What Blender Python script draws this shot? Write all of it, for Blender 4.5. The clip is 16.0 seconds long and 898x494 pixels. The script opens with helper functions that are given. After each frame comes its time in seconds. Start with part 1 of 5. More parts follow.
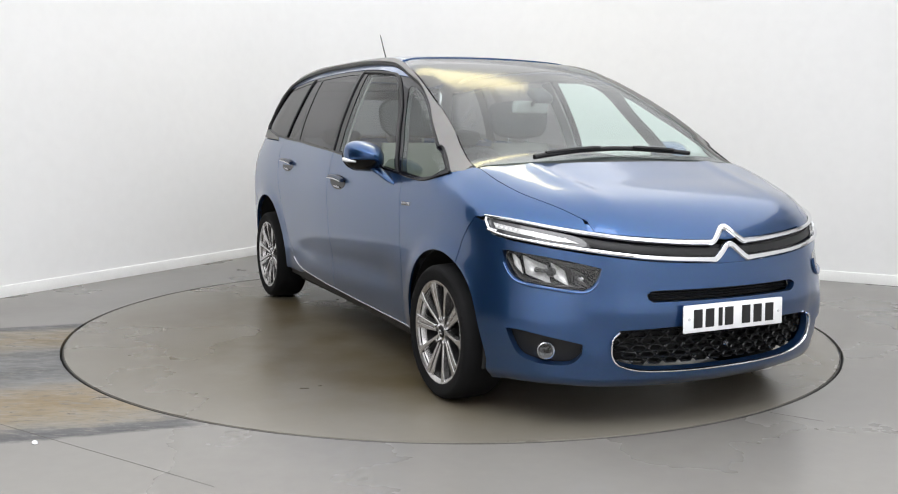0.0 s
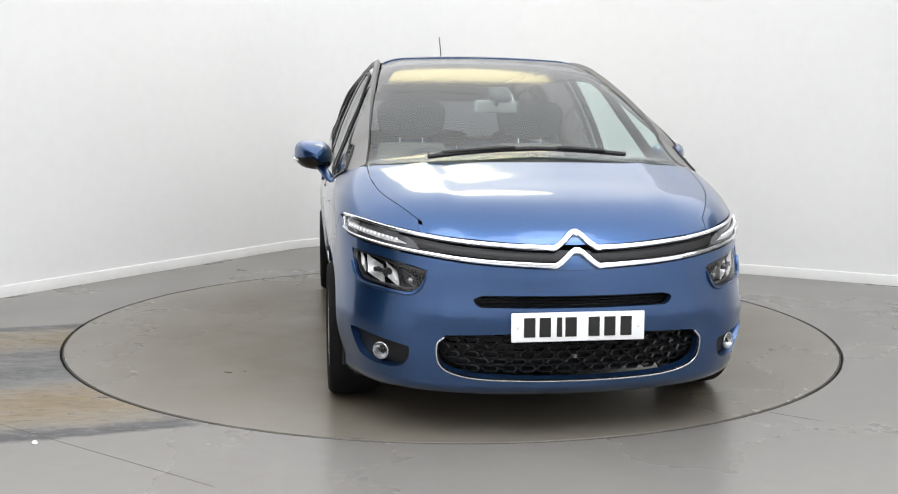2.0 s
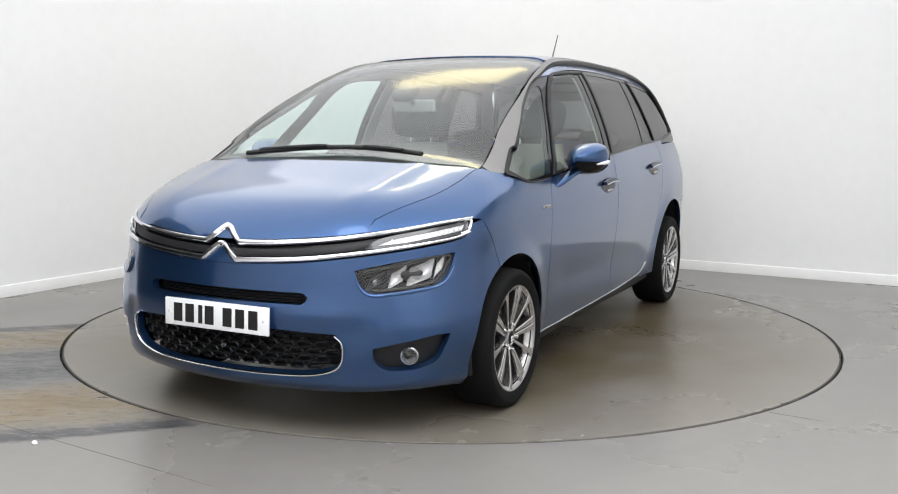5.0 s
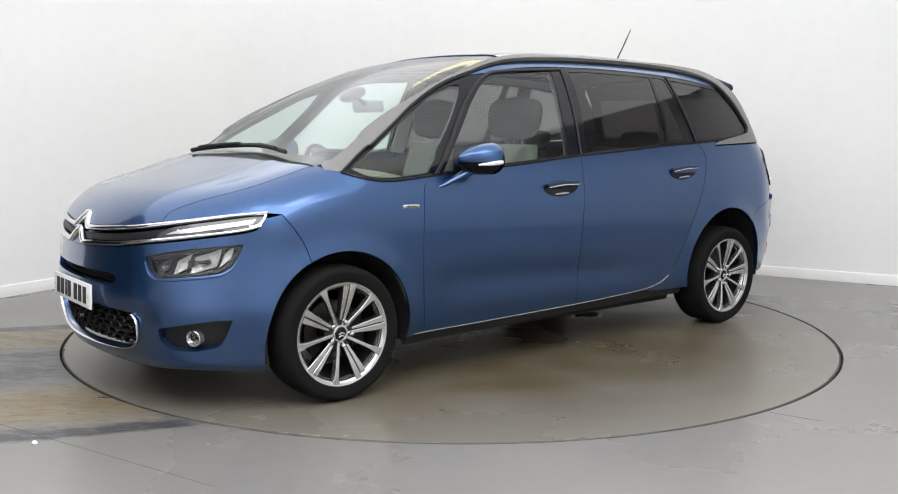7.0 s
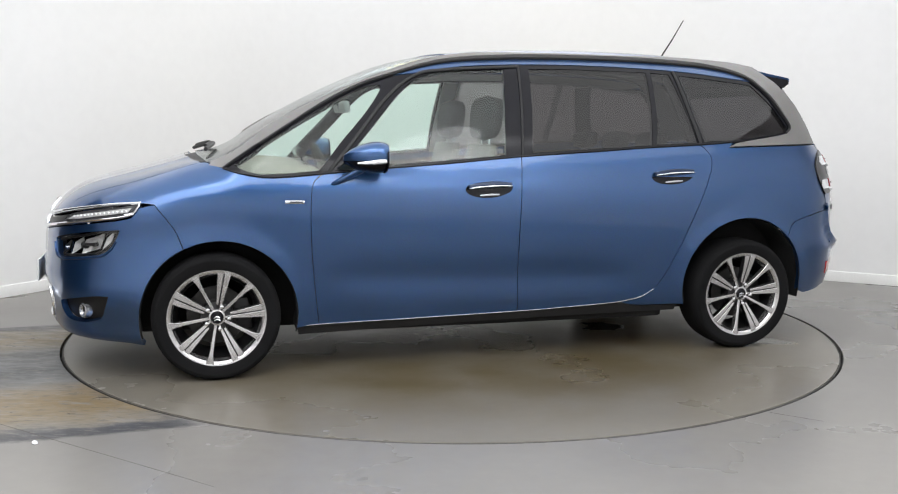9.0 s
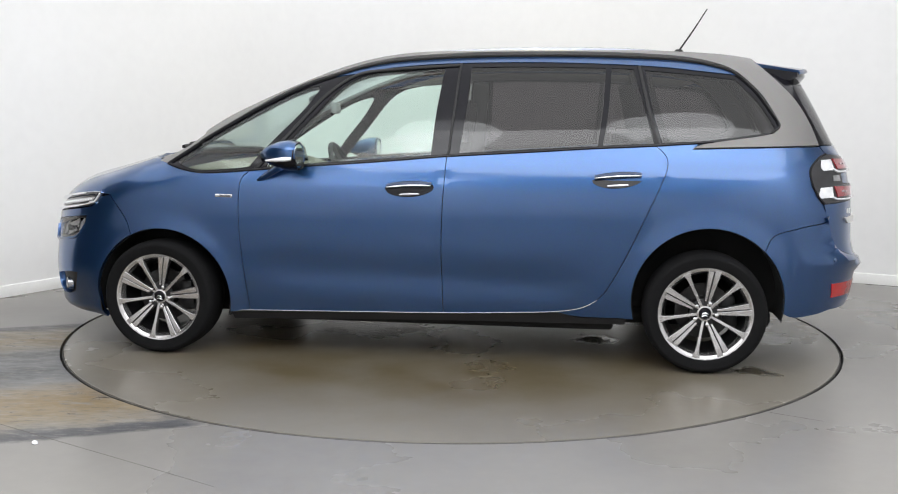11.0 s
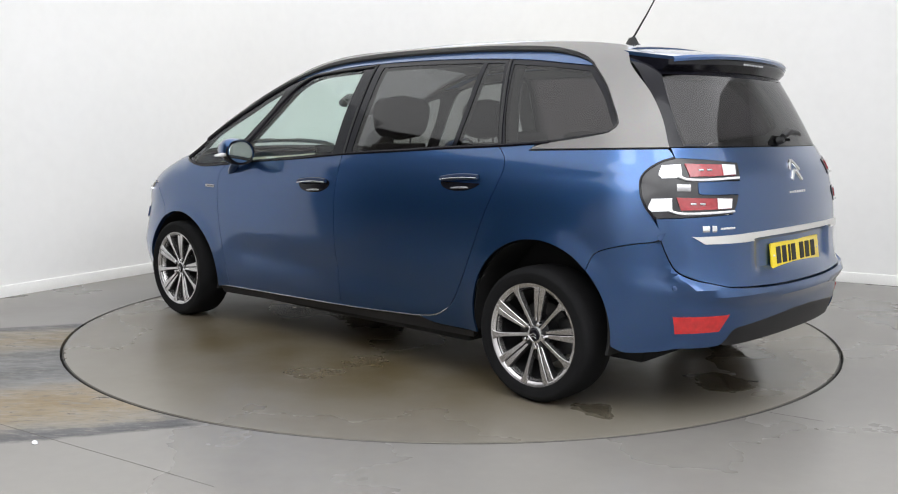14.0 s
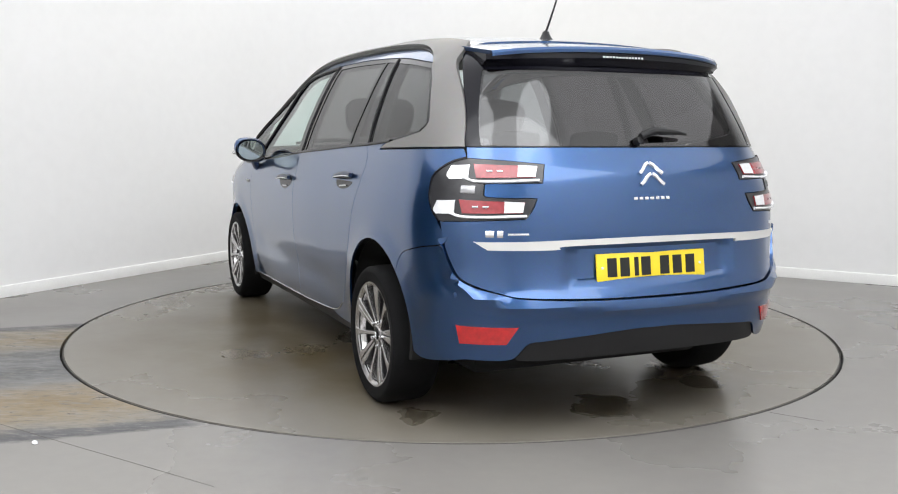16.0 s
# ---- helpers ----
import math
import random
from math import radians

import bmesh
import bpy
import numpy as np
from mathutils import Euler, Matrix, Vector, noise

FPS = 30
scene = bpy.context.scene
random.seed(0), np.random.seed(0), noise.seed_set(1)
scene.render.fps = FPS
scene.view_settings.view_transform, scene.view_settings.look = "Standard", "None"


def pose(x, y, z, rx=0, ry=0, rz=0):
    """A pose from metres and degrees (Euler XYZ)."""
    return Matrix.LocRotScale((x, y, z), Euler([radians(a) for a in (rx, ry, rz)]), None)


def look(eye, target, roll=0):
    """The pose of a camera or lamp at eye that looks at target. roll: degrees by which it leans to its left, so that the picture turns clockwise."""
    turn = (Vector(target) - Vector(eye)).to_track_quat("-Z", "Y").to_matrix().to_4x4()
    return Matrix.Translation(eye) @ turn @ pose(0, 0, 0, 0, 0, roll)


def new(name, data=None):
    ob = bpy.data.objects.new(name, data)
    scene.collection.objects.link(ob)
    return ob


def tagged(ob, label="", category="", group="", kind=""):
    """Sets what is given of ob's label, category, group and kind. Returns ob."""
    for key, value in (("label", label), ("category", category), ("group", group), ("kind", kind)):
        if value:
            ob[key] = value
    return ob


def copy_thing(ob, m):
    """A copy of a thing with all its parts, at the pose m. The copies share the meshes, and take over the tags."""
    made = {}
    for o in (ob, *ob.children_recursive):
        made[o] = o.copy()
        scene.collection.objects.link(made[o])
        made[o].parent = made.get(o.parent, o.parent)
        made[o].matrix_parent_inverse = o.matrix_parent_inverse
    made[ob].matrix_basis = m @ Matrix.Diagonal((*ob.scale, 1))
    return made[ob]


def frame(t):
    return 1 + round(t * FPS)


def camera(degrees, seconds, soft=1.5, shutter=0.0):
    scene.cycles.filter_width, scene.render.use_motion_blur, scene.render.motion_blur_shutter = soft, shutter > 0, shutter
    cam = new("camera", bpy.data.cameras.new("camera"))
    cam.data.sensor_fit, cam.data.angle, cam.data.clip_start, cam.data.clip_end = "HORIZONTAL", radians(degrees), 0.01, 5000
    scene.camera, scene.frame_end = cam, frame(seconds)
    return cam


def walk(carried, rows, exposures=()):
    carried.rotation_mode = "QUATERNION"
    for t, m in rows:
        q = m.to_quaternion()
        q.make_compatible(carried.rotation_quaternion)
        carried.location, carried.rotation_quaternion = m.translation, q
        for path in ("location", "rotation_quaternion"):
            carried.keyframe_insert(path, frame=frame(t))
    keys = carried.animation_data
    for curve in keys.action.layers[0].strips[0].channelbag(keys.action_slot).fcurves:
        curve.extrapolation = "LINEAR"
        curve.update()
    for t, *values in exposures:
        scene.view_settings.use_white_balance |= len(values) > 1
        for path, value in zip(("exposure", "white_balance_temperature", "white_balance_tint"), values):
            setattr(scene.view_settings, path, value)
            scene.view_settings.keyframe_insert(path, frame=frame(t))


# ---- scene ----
# camera on a fixed stand; the turntable's centre is the origin
EYE = Vector((0.0, -5.744, 1.206))
AIM = EYE + Vector((-0.0032 * 0.992, 0.9921, -0.1254))
cam = camera(51.23, 16.0, 1.1)
walk(cam, [(0.0, look(EYE, AIM, 0.433)), (16.0, look(EYE, AIM, 0.433))])

# ---- light: ceiling panels of the photo booth ----
world = bpy.data.worlds.new("world")
scene.world = world
world.use_nodes = True
world.node_tree.nodes["Background"].inputs[0].default_value = (0.9, 0.95, 1.0, 1)
world.node_tree.nodes["Background"].inputs[1].default_value = 0.1


def area_lamp(name, x, y, z, sx, sy, watts, colour, aim=None):
    data = bpy.data.lights.new(name, "AREA")
    data.shape, data.size, data.size_y, data.energy, data.color = "RECTANGLE", sx, sy, watts, colour
    ob = new(name, data)
    ob.matrix_world = look((x, y, z), aim or (x, y + 0.001, 0))
    return ob


warm = area_lamp("warm_light_panel", 0.05, 1.10, 3.10, 1.75, 0.62, 8.5, (1.0, 0.86, 0.42))
warm.data.shape = "ELLIPSE"
area_lamp("soft_ceiling_panel", 0.0, -1.0, 3.18, 8.4, 10.0, 318, (0.97, 0.98, 1.0))
area_lamp("soft_light_panel", 0.0, -4.7, 3.17, 6.0, 2.9, 135, (0.97, 0.98, 1.0))
for lx, ly in ((-0.75, -3.2), (1.15, -3.2)):
    area_lamp("round_light_panel", lx, ly, 3.12, 1.1, 1.0, 7, (0.95, 0.97, 1.0)).data.shape = "ELLIPSE"
scene.view_settings.exposure = 0.27

# ---- materials ----
def material(name, colour, rough=0.5, metal=0.0, coat=0.0, bump=0.0, bump_scale=40.0, vary=0.0, vary_scale=3.0, vary2=0.0,
             flakes=0.0, transmission=0.0, ior=1.45, emit=None, emit_strength=0.0, rough_vary=0.0, alpha=1.0):
    m = bpy.data.materials.new(name)
    m.use_nodes = True
    nt = m.node_tree
    b = nt.nodes["Principled BSDF"]
    b.inputs["Base Color"].default_value = (*colour, 1)
    b.inputs["Roughness"].default_value = rough
    b.inputs["Metallic"].default_value = metal
    b.inputs["Coat Weight"].default_value = coat
    b.inputs["Coat Roughness"].default_value = 0.03
    b.inputs["IOR"].default_value = ior
    b.inputs["Transmission Weight"].default_value = transmission
    b.inputs["Alpha"].default_value = alpha
    if emit:
        b.inputs["Emission Color"].default_value = (*emit, 1)
        b.inputs["Emission Strength"].default_value = emit_strength
    co = nt.nodes.new("ShaderNodeTexCoord")
    if vary or vary2:
        n1 = nt.nodes.new("ShaderNodeTexNoise")
        n1.inputs["Scale"].default_value, n1.inputs["Detail"].default_value = vary_scale, 6
        nt.links.new(co.outputs["Object"], n1.inputs["Vector"])
        n2 = nt.nodes.new("ShaderNodeTexNoise")
        n2.inputs["Scale"].default_value, n2.inputs["Detail"].default_value = vary_scale * 17, 3
        nt.links.new(co.outputs["Object"], n2.inputs["Vector"])
        r1 = nt.nodes.new("ShaderNodeMapRange")
        r1.inputs["From Min"].default_value, r1.inputs["From Max"].default_value = 0.3, 0.7
        r1.inputs["To Min"].default_value, r1.inputs["To Max"].default_value = 1 - vary, 1 + vary
        nt.links.new(n1.outputs["Fac"], r1.inputs["Value"])
        r2 = nt.nodes.new("ShaderNodeMapRange")
        r2.inputs["From Min"].default_value, r2.inputs["From Max"].default_value = 0.3, 0.7
        r2.inputs["To Min"].default_value, r2.inputs["To Max"].default_value = 1 - vary2, 1 + vary2
        nt.links.new(n2.outputs["Fac"], r2.inputs["Value"])
        mu = nt.nodes.new("ShaderNodeMath")
        mu.operation = "MULTIPLY"
        nt.links.new(r1.outputs[0], mu.inputs[0])
        nt.links.new(r2.outputs[0], mu.inputs[1])
        sc = nt.nodes.new("ShaderNodeVectorMath")
        sc.operation = "SCALE"
        sc.inputs[0].default_value = colour
        nt.links.new(mu.outputs[0], sc.inputs["Scale"])
        nt.links.new(sc.outputs[0], b.inputs["Base Color"])
        if rough_vary:
            rr = nt.nodes.new("ShaderNodeMapRange")
            rr.inputs["From Min"].default_value, rr.inputs["From Max"].default_value = 0.3, 0.7
            rr.inputs["To Min"].default_value, rr.inputs["To Max"].default_value = rough - rough_vary, rough + rough_vary
            nt.links.new(n1.outputs["Fac"], rr.inputs["Value"])
            nt.links.new(rr.outputs[0], b.inputs["Roughness"])
    if flakes:
        v = nt.nodes.new("ShaderNodeTexVoronoi")
        v.inputs["Scale"].default_value = 900
        nt.links.new(co.outputs["Object"], v.inputs["Vector"])
        mx = nt.nodes.new("ShaderNodeMix")
        mx.data_type = "RGBA"
        mx.inputs["Factor"].default_value = flakes
        mx.inputs["A"].default_value = (*colour, 1)
        sp = nt.nodes.new("ShaderNodeVectorMath")
        sp.operation = "MULTIPLY"
        sp.inputs[1].default_value = [c * 2.2 for c in colour]
        nt.links.new(v.outputs["Color"], sp.inputs[0])
        nt.links.new(sp.outputs[0], mx.inputs["B"])
        nt.links.new(mx.outputs["Result"], b.inputs["Base Color"])
    if bump:
        n = nt.nodes.new("ShaderNodeTexNoise")
        n.inputs["Scale"].default_value, n.inputs["Detail"].default_value = bump_scale, 5
        nt.links.new(co.outputs["Object"], n.inputs["Vector"])
        bp = nt.nodes.new("ShaderNodeBump")
        bp.inputs["Strength"].default_value, bp.inputs["Distance"].default_value = bump, 0.004
        nt.links.new(n.outputs["Fac"], bp.inputs["Height"])
        nt.links.new(bp.outputs[0], b.inputs["Normal"])
    return m


PAINT = material("blue_metallic_paint", (0.026, 0.078, 0.205), 0.28, 0.88, 1.0, flakes=0.25)
PAINT.node_tree.nodes["Principled BSDF"].inputs["Coat Roughness"].default_value = 0.06
SILVER = material("satin_silver_paint", (0.185, 0.180, 0.176), 0.5, 0.3, 0.1, flakes=0.2)
CHROME = material("chrome", (0.82, 0.83, 0.85), 0.08, 1.0)
BLACK = material("black_plastic", (0.007, 0.007, 0.008), 0.5, bump=0.15, bump_scale=300)
GLOSSBLACK = material("gloss_black", (0.005, 0.005, 0.008), 0.10, 0, 0.0, ior=1.33)


def glass(name, tint, gloss=0.02, mirrored_part=0.06):
    """A thin pane: what passes is tinted, what is mirrored grows towards grazing views."""
    m = bpy.data.materials.new(name)
    m.use_nodes = True
    nt = m.node_tree
    nt.nodes.remove(nt.nodes["Principled BSDF"])
    tr, gl, mix, fr = (nt.nodes.new(n) for n in ("ShaderNodeBsdfTransparent", "ShaderNodeBsdfGlossy", "ShaderNodeMixShader", "ShaderNodeLayerWeight"))
    tr.inputs["Color"].default_value = (*tint, 1)
    gl.inputs["Roughness"].default_value = gloss
    fr.inputs["Blend"].default_value = 0.5
    up, sc = nt.nodes.new("ShaderNodeMath"), nt.nodes.new("ShaderNodeMath")
    up.operation, sc.operation = "POWER", "MULTIPLY_ADD"
    up.inputs[1].default_value = 4.5
    sc.inputs[1].default_value, sc.inputs[2].default_value = 0.9 - mirrored_part, mirrored_part
    nt.links.new(fr.outputs["Facing"], up.inputs[0])
    nt.links.new(up.outputs[0], sc.inputs[0])
    nt.links.new(sc.outputs[0], mix.inputs[0])
    nt.links.new(tr.outputs[0], mix.inputs[1])
    nt.links.new(gl.outputs[0], mix.inputs[2])
    nt.links.new(mix.outputs[0], nt.nodes["Material Output"].inputs["Surface"])
    return m


SCREENGLASS = glass("windscreen_glass", (0.80, 0.90, 0.89), 0.13, 0.12)
GLASS = glass("clear_glass", (0.83, 0.95, 0.90))
PRIVACY = glass("privacy_glass", (0.20, 0.187, 0.192), 0.02, 0.055)
REARGLASS = glass("tinted_rear_glass", (0.17, 0.165, 0.18), 0.04, 0.08)
LENS = glass("lamp_lens", (0.95, 0.95, 0.95), 0.03)
REDLENS = material("red_lamp_lens", (0.27, 0.022, 0.03), 0.18, coat=1.0, vary=0.15, vary_scale=60)
REFLEX = material("red_reflex_lens", (0.42, 0.010, 0.012), 0.15, coat=1.0, vary=0.2, vary_scale=50)
LAMPGREY = material("smoky_lamp_housing", (0.02, 0.02, 0.023), 0.3, 0.0, 0.3, vary=0.3, vary_scale=18)
CLEARLAMP = material("silvery_lamp_lens", (0.80, 0.81, 0.83), 0.2, 0.25, 1.0, vary=0.1, vary_scale=30)
SMOKE = material("smoked_lamp_lens", (0.05, 0.05, 0.055), 0.12, 0, 1.0)
PLATEW = material("white_plate", (0.80, 0.81, 0.82), 0.35, coat=0.3)
PLATEY = material("yellow_plate", (0.80, 0.62, 0.02), 0.35, coat=0.3)
INK = material("black_ink", (0.01, 0.01, 0.01), 0.5)
FABRIC = material("charcoal_seat_fabric", (0.035, 0.035, 0.038), 0.9, bump=0.4, bump_scale=400, vary=0.15, vary_scale=12)
BEIGE = material("pale_seat_fabric", (0.17, 0.16, 0.14), 0.9, bump=0.4, bump_scale=400, vary=0.1, vary_scale=12)
TRIM = material("dark_cabin_trim", (0.05, 0.05, 0.052), 0.7, bump=0.25, bump_scale=250, vary=0.1, vary_scale=10)
LINER = material("pale_headliner", (0.36, 0.36, 0.35), 0.95, bump=0.2, bump_scale=300)
TAN = material("tan_dashboard", (0.20, 0.175, 0.13), 0.6, bump=0.25, bump_scale=250, vary=0.08, vary_scale=8)
RUBBER = material("tyre_rubber", (0.006, 0.006, 0.0065), 0.85, ior=1.25, bump=0.2, bump_scale=120, vary=0.2, vary_scale=6)
ALLOY = material("diamond_cut_alloy", (0.55, 0.54, 0.54), 0.26, 0.9)
ALLOYDARK = material("dark_alloy_paint", (0.012, 0.012, 0.013), 0.45, 0.2)
WHITEWALL = material("white_wall_paint", (0.85, 0.85, 0.85), 0.75, vary=0.015, vary_scale=0.7, vary2=0.01, bump=0.05, bump_scale=60)
PLINTH = material("white_skirting_paint", (0.82, 0.82, 0.81), 0.4, vary=0.03, vary_scale=5, vary2=0.02)

CHROMEGREY = material("lamp_reflector_grey", (0.45, 0.46, 0.48), 0.25, 0.8, 0.5)
SATIN = material("satin_silver_trim", (0.70, 0.69, 0.67), 0.35, 0.6)
BLACKSHEEN = material("black_grille_plastic", (0.012, 0.012, 0.013), 0.5, bump=0.1, bump_scale=200)

ALLOYGREY = material("grey_alloy_paint", (0.24, 0.24, 0.25), 0.38, 0.7)
BRAKE = material("brushed_brake_steel", (0.04, 0.039, 0.038), 0.45, 0.8, vary=0.2, vary_scale=20)
HOUSING = material("black_felt_liner", (0.008, 0.008, 0.008), 0.95, bump=0.3, bump_scale=150)



def floor_material(name, colour, stains):
    """Grey resin with clouding and scuffs. stains(nt, position, colour socket) returns colour and roughness sockets."""
    m = material(name, colour, 0.30, vary=0.07, vary_scale=0.8, vary2=0.03, rough_vary=0.08, bump=0.02, bump_scale=35)
    nt = m.node_tree
    b = nt.nodes["Principled BSDF"]
    co = nt.nodes.new("ShaderNodeTexCoord")
    col, rough = stains(nt, co.outputs["Object"], b.inputs["Base Color"].links[0].from_socket, b.inputs["Roughness"].links[0].from_socket)
    nt.links.new(col, b.inputs["Base Color"])
    nt.links.new(rough, b.inputs["Roughness"])
    return m


def node(nt, kind, **kw):
    n = nt.nodes.new(kind)
    for k, v in kw.items():
        if k == "op":
            n.operation = v
        elif k == "links":
            for i, s in v.items():
                nt.links.new(s, n.inputs[i])
        elif k == "vals":
            for i, s in v.items():
                n.inputs[i].default_value = s
    return n


def blend(nt, fac, a, b):
    n = nt.nodes.new("ShaderNodeMix")
    n.data_type = "RGBA"
    nt.links.new(fac, n.inputs["Factor"])
    for s, k in ((a, "A"), (b, "B")):
        if isinstance(s, tuple):
            n.inputs[k].default_value = (*s, 1)
        else:
            nt.links.new(s, n.inputs[k])
    return n.outputs["Result"]


def blend1(nt, fac, a, b):
    n = nt.nodes.new("ShaderNodeMix")
    n.data_type = "FLOAT"
    nt.links.new(fac, n.inputs["Factor"])
    for s, k in ((a, "A"), (b, "B")):
        if isinstance(s, float):
            n.inputs[k].default_value = s
        else:
            nt.links.new(s, n.inputs[k])
    return n.outputs["Result"]


def worn_strip(nt, pos, col, rough):
    """The band of old, worn coating beside the turntable."""
    across = node(nt, "ShaderNodeVectorMath", op="DOT_PRODUCT", links={0: pos}, vals={1: (-0.33, 0.94, 0)}).outputs["Value"]
    along = node(nt, "ShaderNodeVectorMath", op="DOT_PRODUCT", links={0: pos}, vals={1: (0.94, 0.33, 0)}).outputs["Value"]
    stretch = node(nt, "ShaderNodeMapping", links={0: pos}, vals={2: (0, 0, radians(-19)), 3: (1.2, 4.0, 1)}).outputs[0]
    n1 = node(nt, "ShaderNodeTexNoise", links={0: stretch}, vals={"Scale": 2.2, "Detail": 8, "Roughness": 0.65}).outputs["Fac"]
    n2 = node(nt, "ShaderNodeTexNoise", links={0: stretch}, vals={"Scale": 3.2, "Detail": 10, "Roughness": 0.72}).outputs["Fac"]
    sh = node(nt, "ShaderNodeMath", op="MULTIPLY_ADD", links={0: n1, 2: across}, vals={1: 0.42}).outputs[0]
    t = node(nt, "ShaderNodeMapRange", links={0: sh}, vals={1: -1.40, 2: 0.87}).outputs[0]
    ramp = nt.nodes.new("ShaderNodeValToRGB")
    nt.links.new(t, ramp.inputs[0])
    stops = ((0.0, (0.05, 0.05, 0.054)), (0.06, (0.07, 0.07, 0.075)), (0.085, (0.19, 0.17, 0.14)), (0.15, (0.20, 0.155, 0.095)), (0.25, (0.185, 0.132, 0.065)), (0.33, (0.20, 0.16, 0.11)), (0.40, (0.15, 0.15, 0.15)),
             (0.48, (0.075, 0.075, 0.08)), (0.58, (0.12, 0.12, 0.122)), (0.68, (0.08, 0.08, 0.084)), (0.73, (0.18, 0.16, 0.13)), (0.82, (0.185, 0.135, 0.07)), (0.92, (0.20, 0.175, 0.135)), (0.955, (0.08, 0.078, 0.083)), (1.0, (0.06, 0.06, 0.065)))
    els = ramp.color_ramp.elements
    els[0].position, els[0].color = stops[0][0], (*stops[0][1], 1)
    els[1].position, els[1].color = stops[-1][0], (*stops[-1][1], 1)
    for pp, cc in stops[1:-1]:
        e = els.new(pp)
        e.color = (*cc, 1)
    worn = blend(nt, node(nt, "ShaderNodeMapRange", links={0: n2}, vals={1: 0.58, 2: 0.63}).outputs[0], ramp.outputs[0], (0.20, 0.188, 0.17))
    worn = blend(nt, node(nt, "ShaderNodeMapRange", links={0: n2}, vals={1: 0.44, 2: 0.36, 4: 0.75}).outputs[0], worn, (0.075, 0.076, 0.083))
    n3 = node(nt, "ShaderNodeTexNoise", links={0: stretch}, vals={"Scale": 11.0, "Detail": 8, "Roughness": 0.7}).outputs["Fac"]
    worn = blend(nt, node(nt, "ShaderNodeMapRange", links={0: n3}, vals={1: 0.54, 2: 0.61, 4: 0.7}).outputs[0], worn, (0.21, 0.20, 0.185))
    worn = blend(nt, node(nt, "ShaderNodeMapRange", links={0: n3}, vals={1: 0.46, 2: 0.39, 4: 0.65}).outputs[0], worn, (0.07, 0.068, 0.07))
    worn = blend(nt, node(nt, "ShaderNodeMapRange", links={0: n3}, vals={1: 0.63, 2: 0.67, 4: 0.6}).outputs[0], worn, (0.17, 0.085, 0.035))
    e1 = node(nt, "ShaderNodeMapRange", links={0: node(nt, "ShaderNodeMath", op="MULTIPLY_ADD", links={0: n2, 2: across}, vals={1: 0.10}).outputs[0]}, vals={1: -1.56, 2: -1.53}).outputs[0]
    e2 = node(nt, "ShaderNodeMapRange", links={0: node(nt, "ShaderNodeMath", op="MULTIPLY_ADD", links={0: n2, 2: across}, vals={1: 0.10}).outputs[0]}, vals={1: 0.72, 2: 0.69}).outputs[0]
    e3 = node(nt, "ShaderNodeMapRange", links={0: node(nt, "ShaderNodeMath", op="MULTIPLY_ADD", links={0: n1, 2: along}, vals={1: 0.3}).outputs[0]}, vals={1: -1.48, 2: -1.56}).outputs[0]
    f = node(nt, "ShaderNodeMath", op="MULTIPLY", links={0: e1, 1: e2}).outputs[0]
    f = node(nt, "ShaderNodeMath", op="MULTIPLY", links={0: f, 1: e3}).outputs[0]
    rw = blend1(nt, f, rough, node(nt, "ShaderNodeMapRange", links={0: n2}, vals={1: 0.3, 2: 0.7, 3: 0.2, 4: 0.6}).outputs[0])
    return blend(nt, f, col, worn), rw


def damp_disc(nt, pos, col, rough):
    """Rusty drips with the car's shade painted in, and a few wet patches."""
    n1 = node(nt, "ShaderNodeTexNoise", links={0: pos}, vals={"Scale": 2.4, "Detail": 7, "Roughness": 0.6}).outputs["Fac"]
    n2 = node(nt, "ShaderNodeTexNoise", links={0: pos}, vals={"Scale": 7.0, "Detail": 6}).outputs["Fac"]
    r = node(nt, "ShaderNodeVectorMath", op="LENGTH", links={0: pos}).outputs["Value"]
    # brown deepens towards the middle: stains and the car's shade in one colour
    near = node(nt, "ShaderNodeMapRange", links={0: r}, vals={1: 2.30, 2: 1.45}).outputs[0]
    rust_shade = node(nt, "ShaderNodeMath", op="MULTIPLY", links={0: near, 1: node(nt, "ShaderNodeMapRange", links={0: n1}, vals={1: 0.30, 2: 0.60, 3: 0.45, 4: 1.0}).outputs[0]}).outputs[0]
    col = blend(nt, rust_shade, col, (0.088, 0.068, 0.036))
    wet = None
    for x, y, rad in ((-1.87, 0.10, 0.15), (-1.66, 0.92, 0.09), (-1.72, -0.56, 0.10), (-0.90, 0.30, 0.12)):
        d = node(nt, "ShaderNodeVectorMath", op="DISTANCE", links={0: pos}, vals={1: (x, y, 0)}).outputs["Value"]
        w = node(nt, "ShaderNodeMath", op="MULTIPLY_ADD", links={0: n2, 2: d}, vals={1: 0.35}).outputs[0]
        w = node(nt, "ShaderNodeMapRange", links={0: w}, vals={1: rad + 0.19, 2: rad + 0.12}).outputs[0]
        wet = w if wet is None else node(nt, "ShaderNodeMath", op="MAXIMUM", links={0: wet, 1: w}).outputs[0]
    col = blend(nt, wet, col, (0.075, 0.064, 0.046))
    return col, blend1(nt, wet, rough, 0.06)


